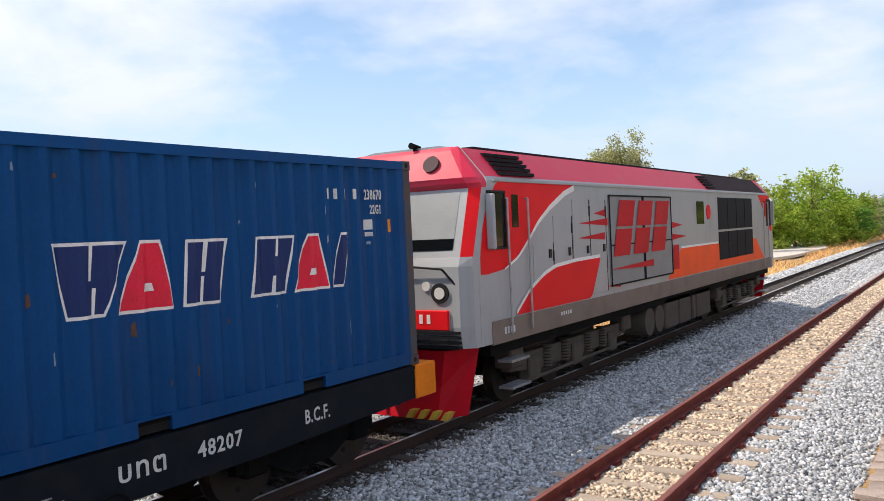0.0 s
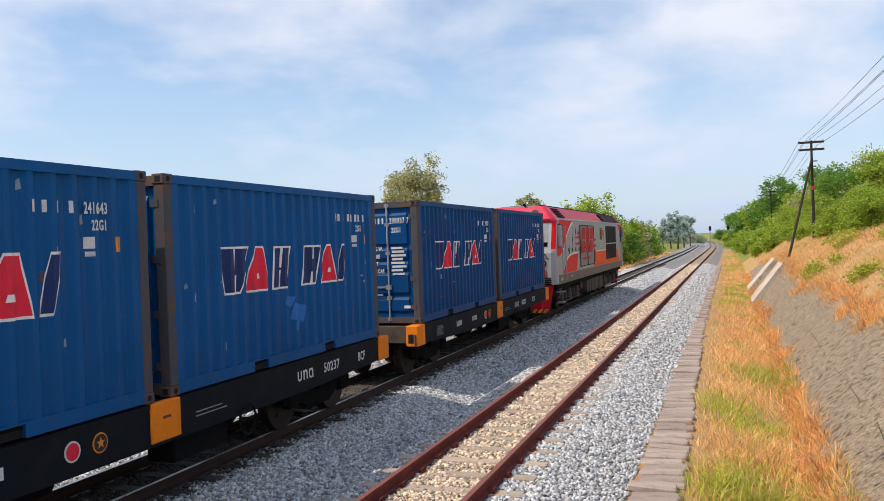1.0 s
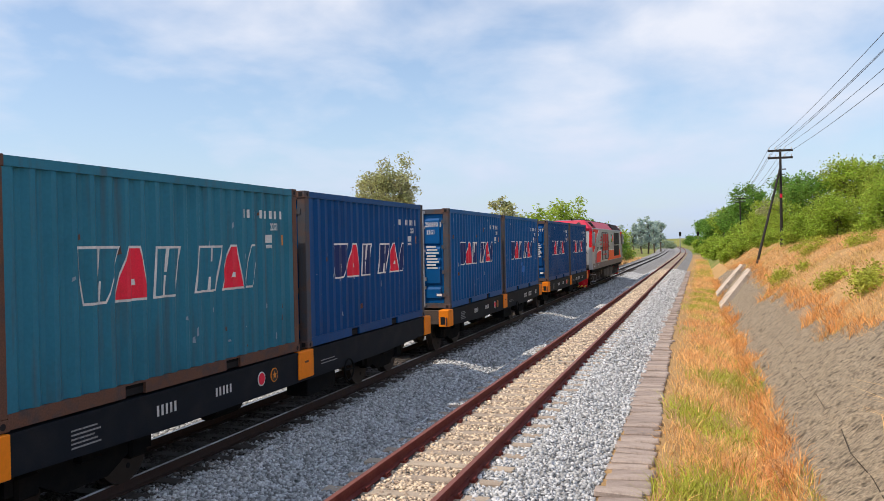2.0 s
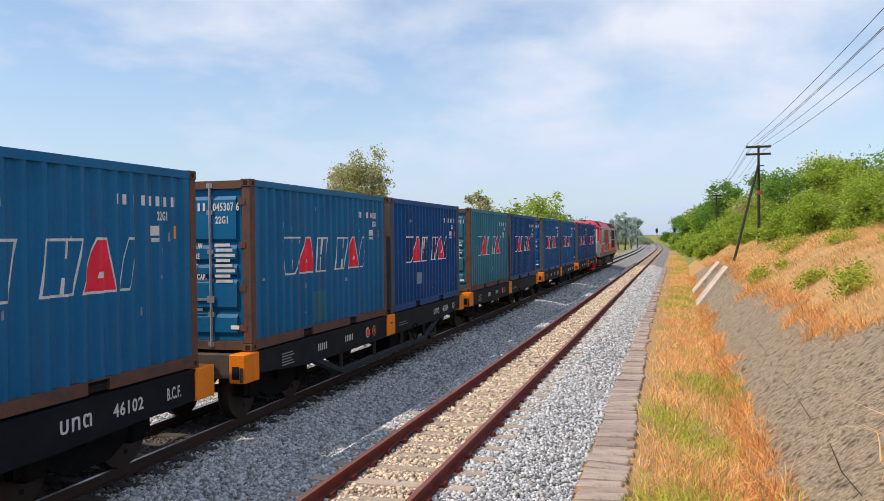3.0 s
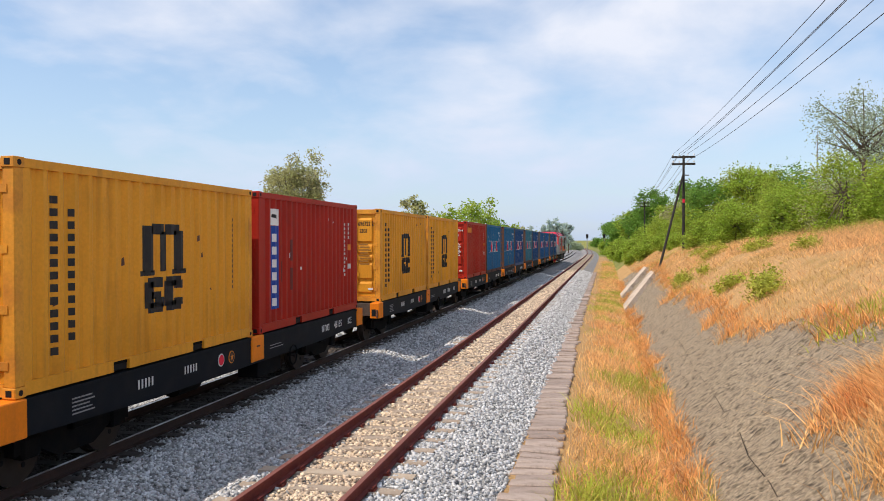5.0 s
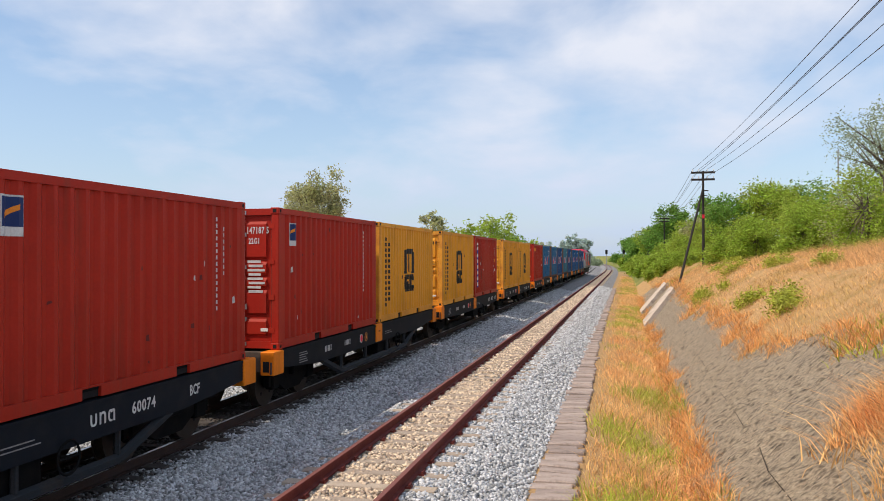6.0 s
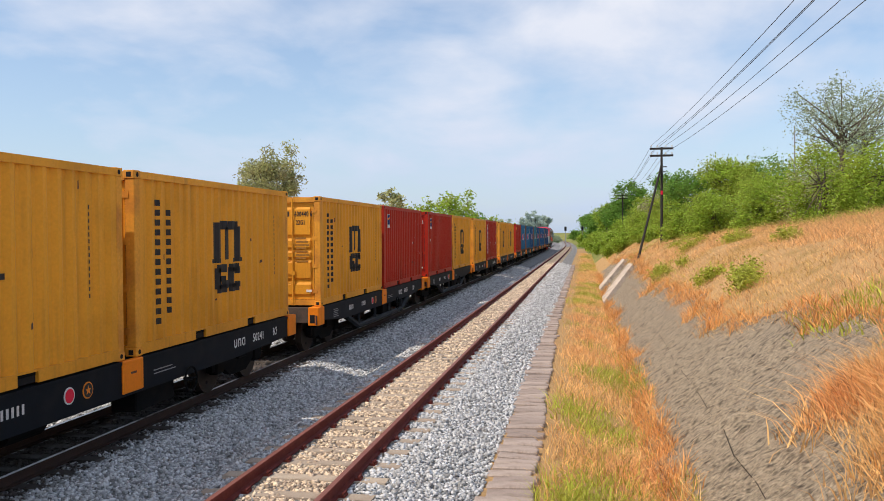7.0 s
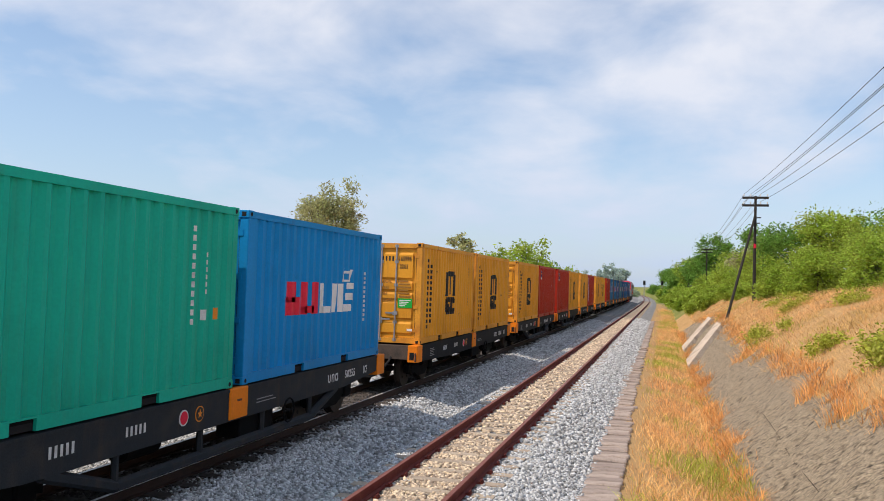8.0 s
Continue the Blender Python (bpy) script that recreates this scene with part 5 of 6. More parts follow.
def lining_rib(y0, y1):
    """A raised concrete rib running up the lining."""
    bm = bmesh.new()
    a = [(0.92, y0, -0.62), (2.65, y0 + 8.5, 0.75), (2.65, y0 + 8.5 + y1, 0.75), (0.92, y0 + y1, -0.62)]
    lo = [bm.verts.new(p) for p in a]
    hi = [bm.verts.new((x - 0.13, y, z + 0.17)) for x, y, z in a]
    bm.faces.new(hi)
    for i in range(4):
        j = (i + 1) % 4
        bm.faces.new((lo[i], lo[j], hi[j], hi[i]))
    bmesh.ops.recalc_face_normals(bm, faces=bm.faces[:])
    tagged(mesh_object("lining_rib", bm, RIB_CONCRETE), "pale raised concrete rib on the cutting's lining", "concrete rib", group="lining ribs", kind="structure")


for y0 in (38.0, 46.5):
    lining_rib(y0, 3.2)


def build_lining():
    """Rough sprayed concrete on the lower part of the cutting, laid over the slope."""
    ys = list(np.arange(-2, 5, 0.2)) + list(np.arange(5, 20, 0.055)) + list(np.arange(20, 40, 0.25)) + list(np.arange(40, 66, 0.6))
    cols = 52
    verts, faces = [], []
    for y in ys:
        top = lining_edge(y) + 0.25
        for i in range(cols + 1):
            x = 0.90 + (top - 0.90) * i / cols
            z = ground_z(x) + 0.035
            k = noise.noise(Vector((x * 0.9, y * 1.2 - x * 0.3, 0.4))) * 0.06 + noise.noise(Vector((x * 2.2, y * 4.2 - x * 1.2, 2.0))) * 0.030
            k += noise.noise(Vector((x * 3.5, y * 6.0 - x * 3, 4.0))) * 0.040 + noise.noise(Vector((x * 8.0, y * 11.0 - x * 5, 8.0))) * 0.022
            verts.append((x - 0.6 * k, y, z + 0.8 * k))
    w = cols + 1
    for j in range(len(ys) - 1):
        for i in range(cols):
            a = j * w + i
            faces.append((a, a + 1, a + w + 1, a + w))
    ob = new("slope_lining", numpy_mesh("slope_lining", np.array(verts), np.array(faces), [SHOTCRETE]))
    tagged(ob, "rough weathered grey-brown concrete lining on the cutting slope", "concrete slope", kind="structure")
    # a crack filled with dirt
    pts = [(1.80, 22.0), (1.77, 19.6), (1.74, 17.6), (1.74, 15.6), (1.73, 14.1), (1.72, 12.8), (1.72, 11.8), (1.70, 10.6), (1.71, 9.4), (1.69, 8.2)]
    bm = bmesh.new()
    rng = random.Random(4)
    rows = []
    for x, y in pts:
        x += rng.gauss(0, 0.02)
        z = ground_z(x) + 0.036
        rows.append((bm.verts.new((x - 0.004, y, z)), bm.verts.new((x + 0.004, y, z + 0.005))))
    for (a, b), (c, d) in zip(rows, rows[1:]):
        bm.faces.new((a, b, d, c))
    bmesh.ops.solidify(bm, geom=bm.faces[:], thickness=0.03)
    part("crack", bm, material("crack_dirt", (0.05, 0.04, 0.03), 0.95, spots=(0.09, 0.07, 0.05), spot_scale=10), ob, "dark dirt-filled crack")


build_lining()


# ---- markings on boxes and wagons ----
DEEP_BLUE = material("deep_blue_marking", (0.004, 0.024, 0.125), 0.5, spots=(0.006, 0.034, 0.14), spot_scale=4)
GREEN_MARK = material("green_sticker", (0.01, 0.42, 0.05), 0.5, spots=(0.03, 0.3, 0.05), spot_scale=6)
AMBER_MARK = material("amber_sticker", (0.75, 0.25, 0.02), 0.5, spots=(0.5, 0.2, 0.03), spot_scale=9)
FADED_WHITE = material("faded_white_marking", (0.62, 0.64, 0.64), 0.65, spots=(0.40, 0.43, 0.45), spot_scale=7, spot_amount=0.9)
BLUE_MARK = material("blue_panel_marking", (0.01, 0.055, 0.33), 0.5, spots=(0.02, 0.08, 0.36), spot_scale=5)
SCRATCH = material("grey_scuff", (0.22, 0.30, 0.38), 0.7, spots=(0.1, 0.15, 0.22), spot_scale=8)
DARK_RED = material("dark_red_repair_paint", (0.13, 0.018, 0.016), 0.6, spots=(0.2, 0.03, 0.02), spot_scale=5)
SCUFF_WHITE = material("worn_small_print", (0.26, 0.27, 0.28), 0.7, spots=(0.08, 0.085, 0.09), spot_scale=30, spot_amount=0.9)
BROWN_PRINT = material("brown_small_print", (0.30, 0.14, 0.03), 0.7, spots=(0.5, 0.25, 0.03), spot_scale=30, spot_amount=0.8)
TEXTS = {}


def text_mesh(body, size):
    if (body, size) not in TEXTS:
        cu = bpy.data.curves.new("lettering", "FONT")
        cu.offset = 0.004
        cu.body, cu.size, cu.extrude, cu.resolution_u = body, size, 0.0015, 2
        cu.space_character = 1.12
        tmp = new("lettering", cu)
        bpy.context.view_layer.update()
        TEXTS[body, size] = bpy.data.meshes.new_from_object(tmp.evaluated_get(bpy.context.evaluated_depsgraph_get()))
        bpy.data.objects.remove(tmp)
    return TEXTS[body, size]


SIDE_ON = Matrix(((0, 0, 1, 0), (1, 0, 0, 0), (0, 1, 0, 0), (0, 0, 0, 1)))      # letters run along +y and face +x
END_ON = Matrix(((1, 0, 0, 0), (0, 0, -1, 0), (0, 1, 0, 0), (0, 0, 0, 1)))       # letters run along +x and face -y


def lettering(name, body, size, parent, mat, place, turn, narrow=0.75):
    src = text_mesh(body, size)
    me = src.copy()
    me.materials.clear()
    me.materials.append(mat)
    ob = new(name, me)
    ob.parent = parent
    ob.matrix_basis = Matrix.Translation(place) @ turn @ Matrix.Diagonal((narrow, 1, 1, 1))
    return ob


def pieces(name, polys, lift, mat, c, label=""):
    """Each outline as a painted part of its own."""
    return [part(name, marking([p], lift), mat, c, label) for p in polys]


def bar_parts(name, rows, mat, c):
    return [part(name, boxes(r), mat, c) for r in rows]


def shrink(poly, d):
    cy, cz = sum(p[0] for p in poly) / len(poly), sum(p[1] for p in poly) / len(poly)
    hy, hz = max(abs(p[0] - cy) for p in poly), max(abs(p[1] - cz) for p in poly)
    return [(cy + (y - cy) * (1 - d / hy), cz + (z - cz) * (1 - d / hz)) for y, z in poly]


# six outlined blocks: outline and whether the inside is red
BLOCKS = [([(-1.80, 1.09), (-1.46, 1.09), (-1.20, 1.72), (-1.92, 1.72)], 0), ([(-1.34, 1.09), (-0.74, 1.09), (-0.88, 1.72), (-1.10, 1.72)], 1),
          ([(-0.64, 1.09), (-0.19, 1.09), (-0.07, 1.71), (-0.60, 1.71)], 0), ([(0.20, 1.10), (0.72, 1.10), (0.84, 1.71), (0.28, 1.71)], 0),
          ([(0.80, 1.10), (1.38, 1.10), (1.28, 1.72), (1.06, 1.72)], 1), ([(1.46, 1.10), (1.62, 1.10), (1.78, 1.72), (1.62, 1.72)], 0)]


def mark_blocks(c, worn, skin):
    inside = skin if worn else DEEP_BLUE
    pale = FADED_WHITE if worn else WHITE
    for poly, is_red in BLOCKS:
        block = part("emblem_block", marking([poly], 0.003), pale, c, "white-edged block of the emblem")
        part("block_fill", marking([shrink(poly, 0.029)], 0.005), RED_MARK if is_red else inside, block)
        cy = sum(p[0] for p in poly) / 4
        if is_red:
            part("block_slit", marking([[(cy - 0.07, 1.27), (cy + 0.07, 1.27), (cy + 0.05, 1.34), (cy - 0.05, 1.34)]], 0.007), pale, block)
    for y0, y1, za, zb in ((-1.60, -1.565, 1.40, 1.72), (-0.40, -0.365, 1.40, 1.71), (-0.44, -0.405, 1.09, 1.36), (0.54, 0.575, 1.50, 1.71), (0.48, 0.515, 1.10, 1.30), (-1.585, -1.55, 1.09, 1.34)):
        part("emblem_slit", marking([quad(y0, y1, za, zb, 0.12)], 0.007), pale, c)


def mark_number(c, digits, mat=None):
    mat = mat or FADED_WHITE
    x = SKIN + 0.004
    pieces("code_bar", [quad(1.40 + 0.16 * i, 1.44 + 0.16 * i, 2.10, 2.22) for i in range(4)], 0.004, mat, c)
    if digits:
        lettering("code_text", digits, 0.165, c, mat, (x, 2.06, 2.10), SIDE_ON, 0.62)
    else:
        pieces("code_bar", [quad(2.06 + 0.10 * i, 2.11 + 0.10 * i, 2.10, 2.22) for i in range(6)], 0.004, mat, c)
    lettering("size_text", "22G1", 0.15, c, mat, (x, 2.16, 1.93), SIDE_ON, 0.62)
    pieces("data_plate", [quad(2.08, 2.20, 1.74, 1.86), quad(2.10, 2.20, 1.66, 1.71)], 0.004, mat, c)
    part("sticker", marking([quad(2.50, 2.62, 1.70, 1.86)], 0.005), AMBER_MARK, c)


def bars_down(c, y, z0, z1, n, w, mat, name="lettering_bar"):
    """A column of unreadable letters: short bars one under another."""
    step = (z1 - z0) / n
    if name == "code_bar":
        w *= 0.62
    pieces(name, [quad(y - w / 2, y + w / 2, z0 + i * step, z0 + (i + 0.62) * step) for i in range(n)], 0.004, mat, c)


def mark_dark_emblem(c):
    """Dark emblem: three pillars over a foot bar, and two squarish rings below."""
    arch = [quad(-0.47, -0.25, 1.26, 1.90), quad(-0.05, 0.17, 1.26, 1.82), quad(0.36, 0.58, 1.26, 1.84), quad(-0.28, 0.10, 1.78, 1.93), quad(0.14, 0.50, 1.78, 1.93),
            quad(-0.58, -0.14, 1.21, 1.28), quad(0.26, 0.74, 1.21, 1.28)]
    pieces("dark_emblem", arch, 0.004, BLACK_MARK, c)
    for y0 in (-0.40, 0.12):
        polys = [quad(y0, y0 + 0.17, 0.76, 1.12), quad(y0 + 0.27, y0 + 0.44, 0.76 if y0 < 0 else 1.0, 0.90 if y0 < 0 else 1.12), quad(y0 + 0.05, y0 + 0.40, 0.69, 0.83), quad(y0 + 0.05, y0 + 0.40, 1.04, 1.18), quad(y0 + 0.10, y0 + 0.36, 0.88, 0.98) if y0 < 0 else quad(y0 + 0.27, y0 + 0.44, 0.76, 0.86)]
        pieces("emblem_ring", polys, 0.004, BLACK_MARK, c)
    bars_down(c, -2.33, 0.38, 2.26, 13, 0.10, BLACK_MARK)
    bars_down(c, -2.02, 0.52, 2.12, 11, 0.07, BLACK_MARK)
    bars_down(c, 2.25, 0.90, 2.10, 14, 0.06, BLACK_MARK, "code_bar")


def mark_flag(c):
    part("flag_sticker", marking([quad(-2.52, -2.17, 1.90, 2.33)], 0.004), FADED_WHITE, c, "small blue and yellow flag sticker")
    part("flag_field", marking([quad(-2.50, -2.19, 2.00, 2.31)], 0.006), DEEP_BLUE, c)
    part("flag_stripe", marking([[(-2.46, 2.08), (-2.24, 2.18), (-2.24, 2.24), (-2.46, 2.14)]], 0.008), AMBER_MARK, c)
    bars_down(c, 2.12, 0.86, 2.34, 15, 0.05, FADED_WHITE, "code_bar")
    bars_down(c, 2.36, 1.40, 2.20, 8, 0.05, FADED_WHITE, "code_bar")


def mark_red_codes(c):
    bars_down(c, 2.13, 0.85, 2.16, 13, 0.055, FADED_WHITE, "code_bar")
    bars_down(c, 2.42, 1.75, 2.17, 4, 0.055, FADED_WHITE, "code_bar")
    part("data_plate", marking([quad(2.38, 2.50, 1.02, 1.14)], 0.004), FADED_WHITE, c)
    part("sticker", marking([quad(2.39, 2.49, 1.47, 1.61)], 0.004), AMBER_MARK, c)


def mark_door(c, digits, mat, extra=""):
    x, y = 0.16, -LEN / 2 + 0.018
    bar_parts("door_code_bar", [(x - 0.02 + 0.09 * i, x + 0.02 + 0.09 * i, y - 0.002, y + 0.0, 2.12, 2.24) for i in range(4)], mat, c)
    lettering("door_code_text", digits, 0.17, c, mat, (0.58, y, 2.12), END_ON, 0.62)
    lettering("door_size_text", "22G1", 0.15, c, mat, (0.62, y, 1.93), END_ON, 0.62)
    rows = []
    for i in range(8):
        z = 1.58 - 0.078 * i
        rows += [(0.60 + 0.02 * (i % 2), 0.86 + 0.04 * (i % 3), y - 0.002, y, z, z + 0.045)]
    for i, word in enumerate(("M.G.W.", "TARE", "NET", "CU.CAP.")):
        lettering("door_data_text", word, 0.115, c, BROWN_PRINT if mat is BLACK_MARK else mat, (0.16, y, 1.55 - 0.156 * i), END_ON, 0.62)
    bar_parts("door_data_bar", rows, BROWN_PRINT if mat is BLACK_MARK else mat, c)
    if extra == "green":
        part("green_notice", boxes((0.60, 0.98, y - 0.006, y - 0.001, 0.92, 1.16)), GREEN_MARK, c, "bright green notice on the door")
        bar_parts("notice_bar", [(0.64, 0.94 - 0.05 * i, y - 0.008, y - 0.0065, 1.10 - 0.045 * i, 1.12 - 0.045 * i) for i in range(4)], WHITE, c)
    part("door_plate", boxes((0.86, 1.0, y - 0.005, y - 0.001, 0.33, 0.39)), WHITE, c)


def scuffs(c, mat, n, seed):
    rng = random.Random(seed)
    polys = []
    for _ in range(n):
        y, z, w, h = rng.uniform(-2.7, 2.7), rng.uniform(0.25, 2.3), rng.uniform(0.012, 0.06), rng.uniform(0.015, 0.13)
        polys.append([(y, z), (y + w, z + rng.uniform(-0.02, 0.03)), (y + w * 0.8, z + h), (y + w * 0.1, z + h * 0.8)])
    part("scuff", marking(polys, 0.0025), mat, c)


def mark_boxes():
    wh = {(1, 1): "238670", (1, 2): "298377", (2, 1): "", (2, 2): "241643", (3, 1): "", (3, 2): "", (4, 1): "", (4, 2): "041307", (5, 1): ""}
    for i, ((w, k), digits) in enumerate(wh.items()):
        c = BOXES[w, k]
        mark_blocks(c, (w, k) in ((4, 2), (5, 1), (3, 2)), KINDS[w - 1][k])
        mark_number(c, digits)
        scuffs(c, SCRATCH, 14, 300 + i)
        scuffs(c, RUST, 10, 340 + i)
        if k == 2:
            mark_door(c, {1: "298937 7", 4: "045307 6"}.get(w, "250890 3"), FADED_WHITE)
    c = BOXES[2, 1]
    part("graffito", marking([[(-0.33, 0.86), (-0.1, 0.80), (-0.02, 0.95), (-0.28, 0.97)], [(-0.12, 0.62), (0.22, 0.55), (0.28, 0.80), (-0.05, 0.86)], [(-0.02, 0.45), (0.12, 0.45), (0.16, 0.6), (0.0, 0.6)]], 0.004),
         material("pale_blue_scrawl", (0.02, 0.16, 0.50), 0.6), c, "pale blue scrawl")
    part("repair_patch", marking([quad(-0.95, -0.62, 0.55, 0.83)], 0.003), SCRATCH, BOXES[4, 1])
    part("repair_patch", marking([quad(-0.75, -0.25, 0.22, 0.75)], 0.003), TEAL, BOXES[4, 2])
    for key in ((6, 1), (6, 2), (7, 2), (8, 1), (9, 2), (10, 1), (10, 2)):
        c = BOXES[key]
        mark_dark_emblem(c)
        scuffs(c, RUST, 9, 400 + key[0] * 3 + key[1])
        if key[1] == 2:
            mark_door(c, {6: "696722 2", 9: "600440 6", 10: "165996 1"}.get(key[0], "581204 0"), BLACK_MARK, "green" if key[0] == 10 else "")
    for key in ((8, 2), (9, 1)):
        mark_flag(BOXES[key])
        scuffs(BOXES[key], DARK_RED, 16, 450 + key[0])
        scuffs(BOXES[key], FADED_WHITE, 5, 470 + key[0])
    mark_door(BOXES[8, 2], "147187 5", FADED_WHITE)
    c = BOXES[5, 2]
    mark_red_codes(c)
    mark_door(c, "137599 4", FADED_WHITE)
    scuffs(c, DARK_RED, 14, 480)
    part("amber_sign", marking([quad(-2.63 + 0.24 * i, -2.42 + 0.24 * i, 2.09, 2.32) for i in range(5)], 0.004), AMBER_MARK, c, "row of small amber plates")
    c = BOXES[7, 1]
    mark_red_codes(c)
    scuffs(c, FADED_WHITE, 8, 490)
    part("blue_panel", marking([quad(-2.42, -2.02, 0.40, 1.98)], 0.003), BLUE_MARK, c, "tall blue lettering panel")
    part("white_panel", marking([quad(-2.42, -2.02, 1.985, 2.30)], 0.003), WHITE, c)
    part("panel_mark", marking([[(-2.34, 2.14), (-2.10, 2.10), (-2.12, 2.18), (-2.32, 2.2)]], 0.006), BLACK_MARK, c)
    bars_down(c, -2.22, 0.46, 1.92, 6, 0.20, WHITE)
    part("repair_patch", marking([quad(-1.45, -1.28, 0.72, 1.16), quad(-1.45, -1.28, 1.30, 1.72), quad(-1.95, -1.86, 0.9, 1.3)], 0.003), DARK_RED, c)
    c = BOXES[11, 1]
    part("red_emblem", marking([quad(-1.66, -1.10, 0.98, 1.28), quad(-1.60, -1.20, 1.20, 1.54), quad(-1.02, -0.72, 0.98, 1.54), quad(-0.60, -0.32, 0.98, 1.54), quad(-0.95, -0.4, 1.0, 1.12)], 0.004), RED_MARK, c, "red block emblem")
    part("white_emblem", marking([quad(-0.26, -0.06, 0.98, 1.52), quad(-0.10, 0.26, 0.98, 1.10), quad(0.34, 0.50, 0.98, 1.52, 0.1), quad(0.58, 0.92, 0.98, 1.52, 0.1), quad(1.0, 1.34, 0.98, 1.12), quad(1.04, 1.38, 1.2, 1.34), quad(1.06, 1.42, 1.42, 1.54),
                                  quad(0.80, 0.86, 1.56, 1.84, 0.3), quad(1.22, 1.28, 1.56, 1.80, 0.3), quad(0.85, 1.3, 1.56, 1.60), quad(0.95, 1.3, 1.72, 1.77)], 0.004), WHITE, c, "white block emblem")
    bars_down(c, 2.13, 0.76, 1.8, 11, 0.08, FADED_WHITE, "code_bar")
    c = BOXES[11, 2]
    part("white_panel", marking([quad(-2.45, -2.05, 0.46, 2.20)], 0.003), WHITE, c, "tall white lettering panel")
    bars_down(c, -2.25, 0.50, 1.90, 9, 0.24, BLACK_MARK)
    bars_down(c, 1.90, 0.95, 2.30, 11, 0.07, FADED_WHITE, "code_bar")
    bars_down(c, 2.21, 1.35, 1.95, 6, 0.06, FADED_WHITE, "code_bar")
    part("data_plate", marking([quad(2.14, 2.24, 1.00, 1.14)], 0.004), FADED_WHITE, c)
    part("sticker", marking([quad(2.44, 2.56, 1.0, 1.16)], 0.004), AMBER_MARK, c)


mark_boxes()


def mark_wagons():
    numbers = ["48207 B.C.F.", "50237 BCF", "", "46134 BCF", "46102 B.C.F.", "50266 BCF", "46135 B.C.F.", "", "60074 BCF", "50241 BCF", "50255 BCF"]
    wagons = [c[0] for c in CARS if c[0].name.startswith("container_wagon")]
    shifts = [0.25, 1.6, 0.0, 1.95, 2.1, 1.35, 2.0, 0.0, 0.6, 1.9, 1.9]
    for ob, body, shift in zip(wagons, numbers, shifts):
        x, front, rear = 1.2405, LEN / 2 + BOX_GAP / 2, -LEN / 2 - BOX_GAP / 2
        at = front + shift
        if body:
            num, rest = body.split(" ")
            lettering("wagon_number", num, 0.21, ob, FADED_WHITE, (x, at - 0.86, 0.865), SIDE_ON, 0.95)
            lettering("wagon_class", rest, 0.21, ob, FADED_WHITE, (x, at + (0.58 if shift < 1 else 0.42 if shift < 1.8 else 0.16), 0.865), SIDE_ON, 0.72 if shift < 1.8 else 0.55)
            lettering("wagon_class", "\u0e1a\u0e17\u0e15", 0.25, ob, FADED_WHITE, (x, at - 1.72, 0.862), SIDE_ON, 1.05)
        bar_parts("owner_bar", [(x, x + 0.002, rear - 0.70 + 0.085 * i, rear - 0.66 + 0.085 * i, 0.875, 1.0) for i in range(5)]
                  + [(x, x + 0.002, rear + 0.55 + 0.085 * i, rear + 0.59 + 0.085 * i, 0.885, 1.0) for i in range(5)], FADED_WHITE, ob)
        bar_parts("data_bar", [(x, x + 0.002, rear - 2.10, rear - 1.66 - 0.05 * (i % 3), 0.82 + 0.045 * i, 0.838 + 0.045 * i) for i in range(5)], SCUFF_WHITE, ob)
        part("round_mark", rod(bmesh.new(), (x - 0.01, rear + 2.13, 0.93), (x + 0.003, rear + 2.13, 0.93), 0.105, sides=20), AMBER_MARK, ob, "yellow ring with a star")
        star = []
        for k in range(10):
            r, a = (0.062, 0.026)[k % 2], math.pi / 2 + k * math.pi / 5
            star.append((rear + 2.13 + r * math.cos(a), 0.93 + r * math.sin(a)))
        part("star", prism(bmesh.new(), star, x, x + 0.009), AMBER_MARK, ob)
        part("round_mark_centre", rod(bmesh.new(), (x - 0.01, rear + 2.13, 0.93), (x + 0.006, rear + 2.13, 0.93), 0.090, sides=20), BLACK_MARK, ob)
        part("round_mark", rod(bmesh.new(), (x - 0.01, rear + 1.75, 0.93), (x + 0.003, rear + 1.75, 0.93), 0.105, sides=20), FADED_WHITE, ob, "red disc in a white ring")
        part("round_mark_centre", rod(bmesh.new(), (x - 0.01, rear + 1.75, 0.93), (x + 0.006, rear + 1.75, 0.93), 0.086, sides=20), RED_MARK, ob)
        bar_parts("data_bar", [(x, x + 0.002, front - 2.6, front - 1.95 - 0.1 * (i % 2), 0.86 + 0.05 * i, 0.875 + 0.05 * i) for i in range(2)], SCUFF_WHITE, ob)


mark_wagons()
for e in (-1, 1):
    rows = [(-0.24 + 0.13 * i, -0.15 + 0.13 * i, *sorted((e * (LH + 0.022), e * (LH + 0.026))), 1.55, 1.68) for i in range(4)]
    bar_parts("number_bar", [(0.55 + r[0], 0.52 + r[1], *r[2:]) for r in rows], WHITE, engine)
    part("board_lower_trim", boxes((-1.06, 1.06, *sorted((e * (LH - 0.05), e * (LH + 0.018))), 1.435, 1.458)), BLACK_MARK, engine)
bar_parts("side_number_bar", [(1.414, 1.417, -LH + 0.95 + 0.09 * i, -LH + 1.0 + 0.09 * i, 1.30, 1.40) for i in range(4)]
          + [(1.414, 1.417, -LH + 2.9 + 0.09 * i, -LH + 2.95 + 0.09 * i, 1.36, 1.42) for i in range(5)], FADED_WHITE, engine)


# ---- pieces of the track bed, last ----
STAINED = material("rust_stained_stone", (0.58, 0.475, 0.36), 0.9, grain=0.2, grain_scale=45, per_island=0.5, bump=0.004, bump_scale=60)
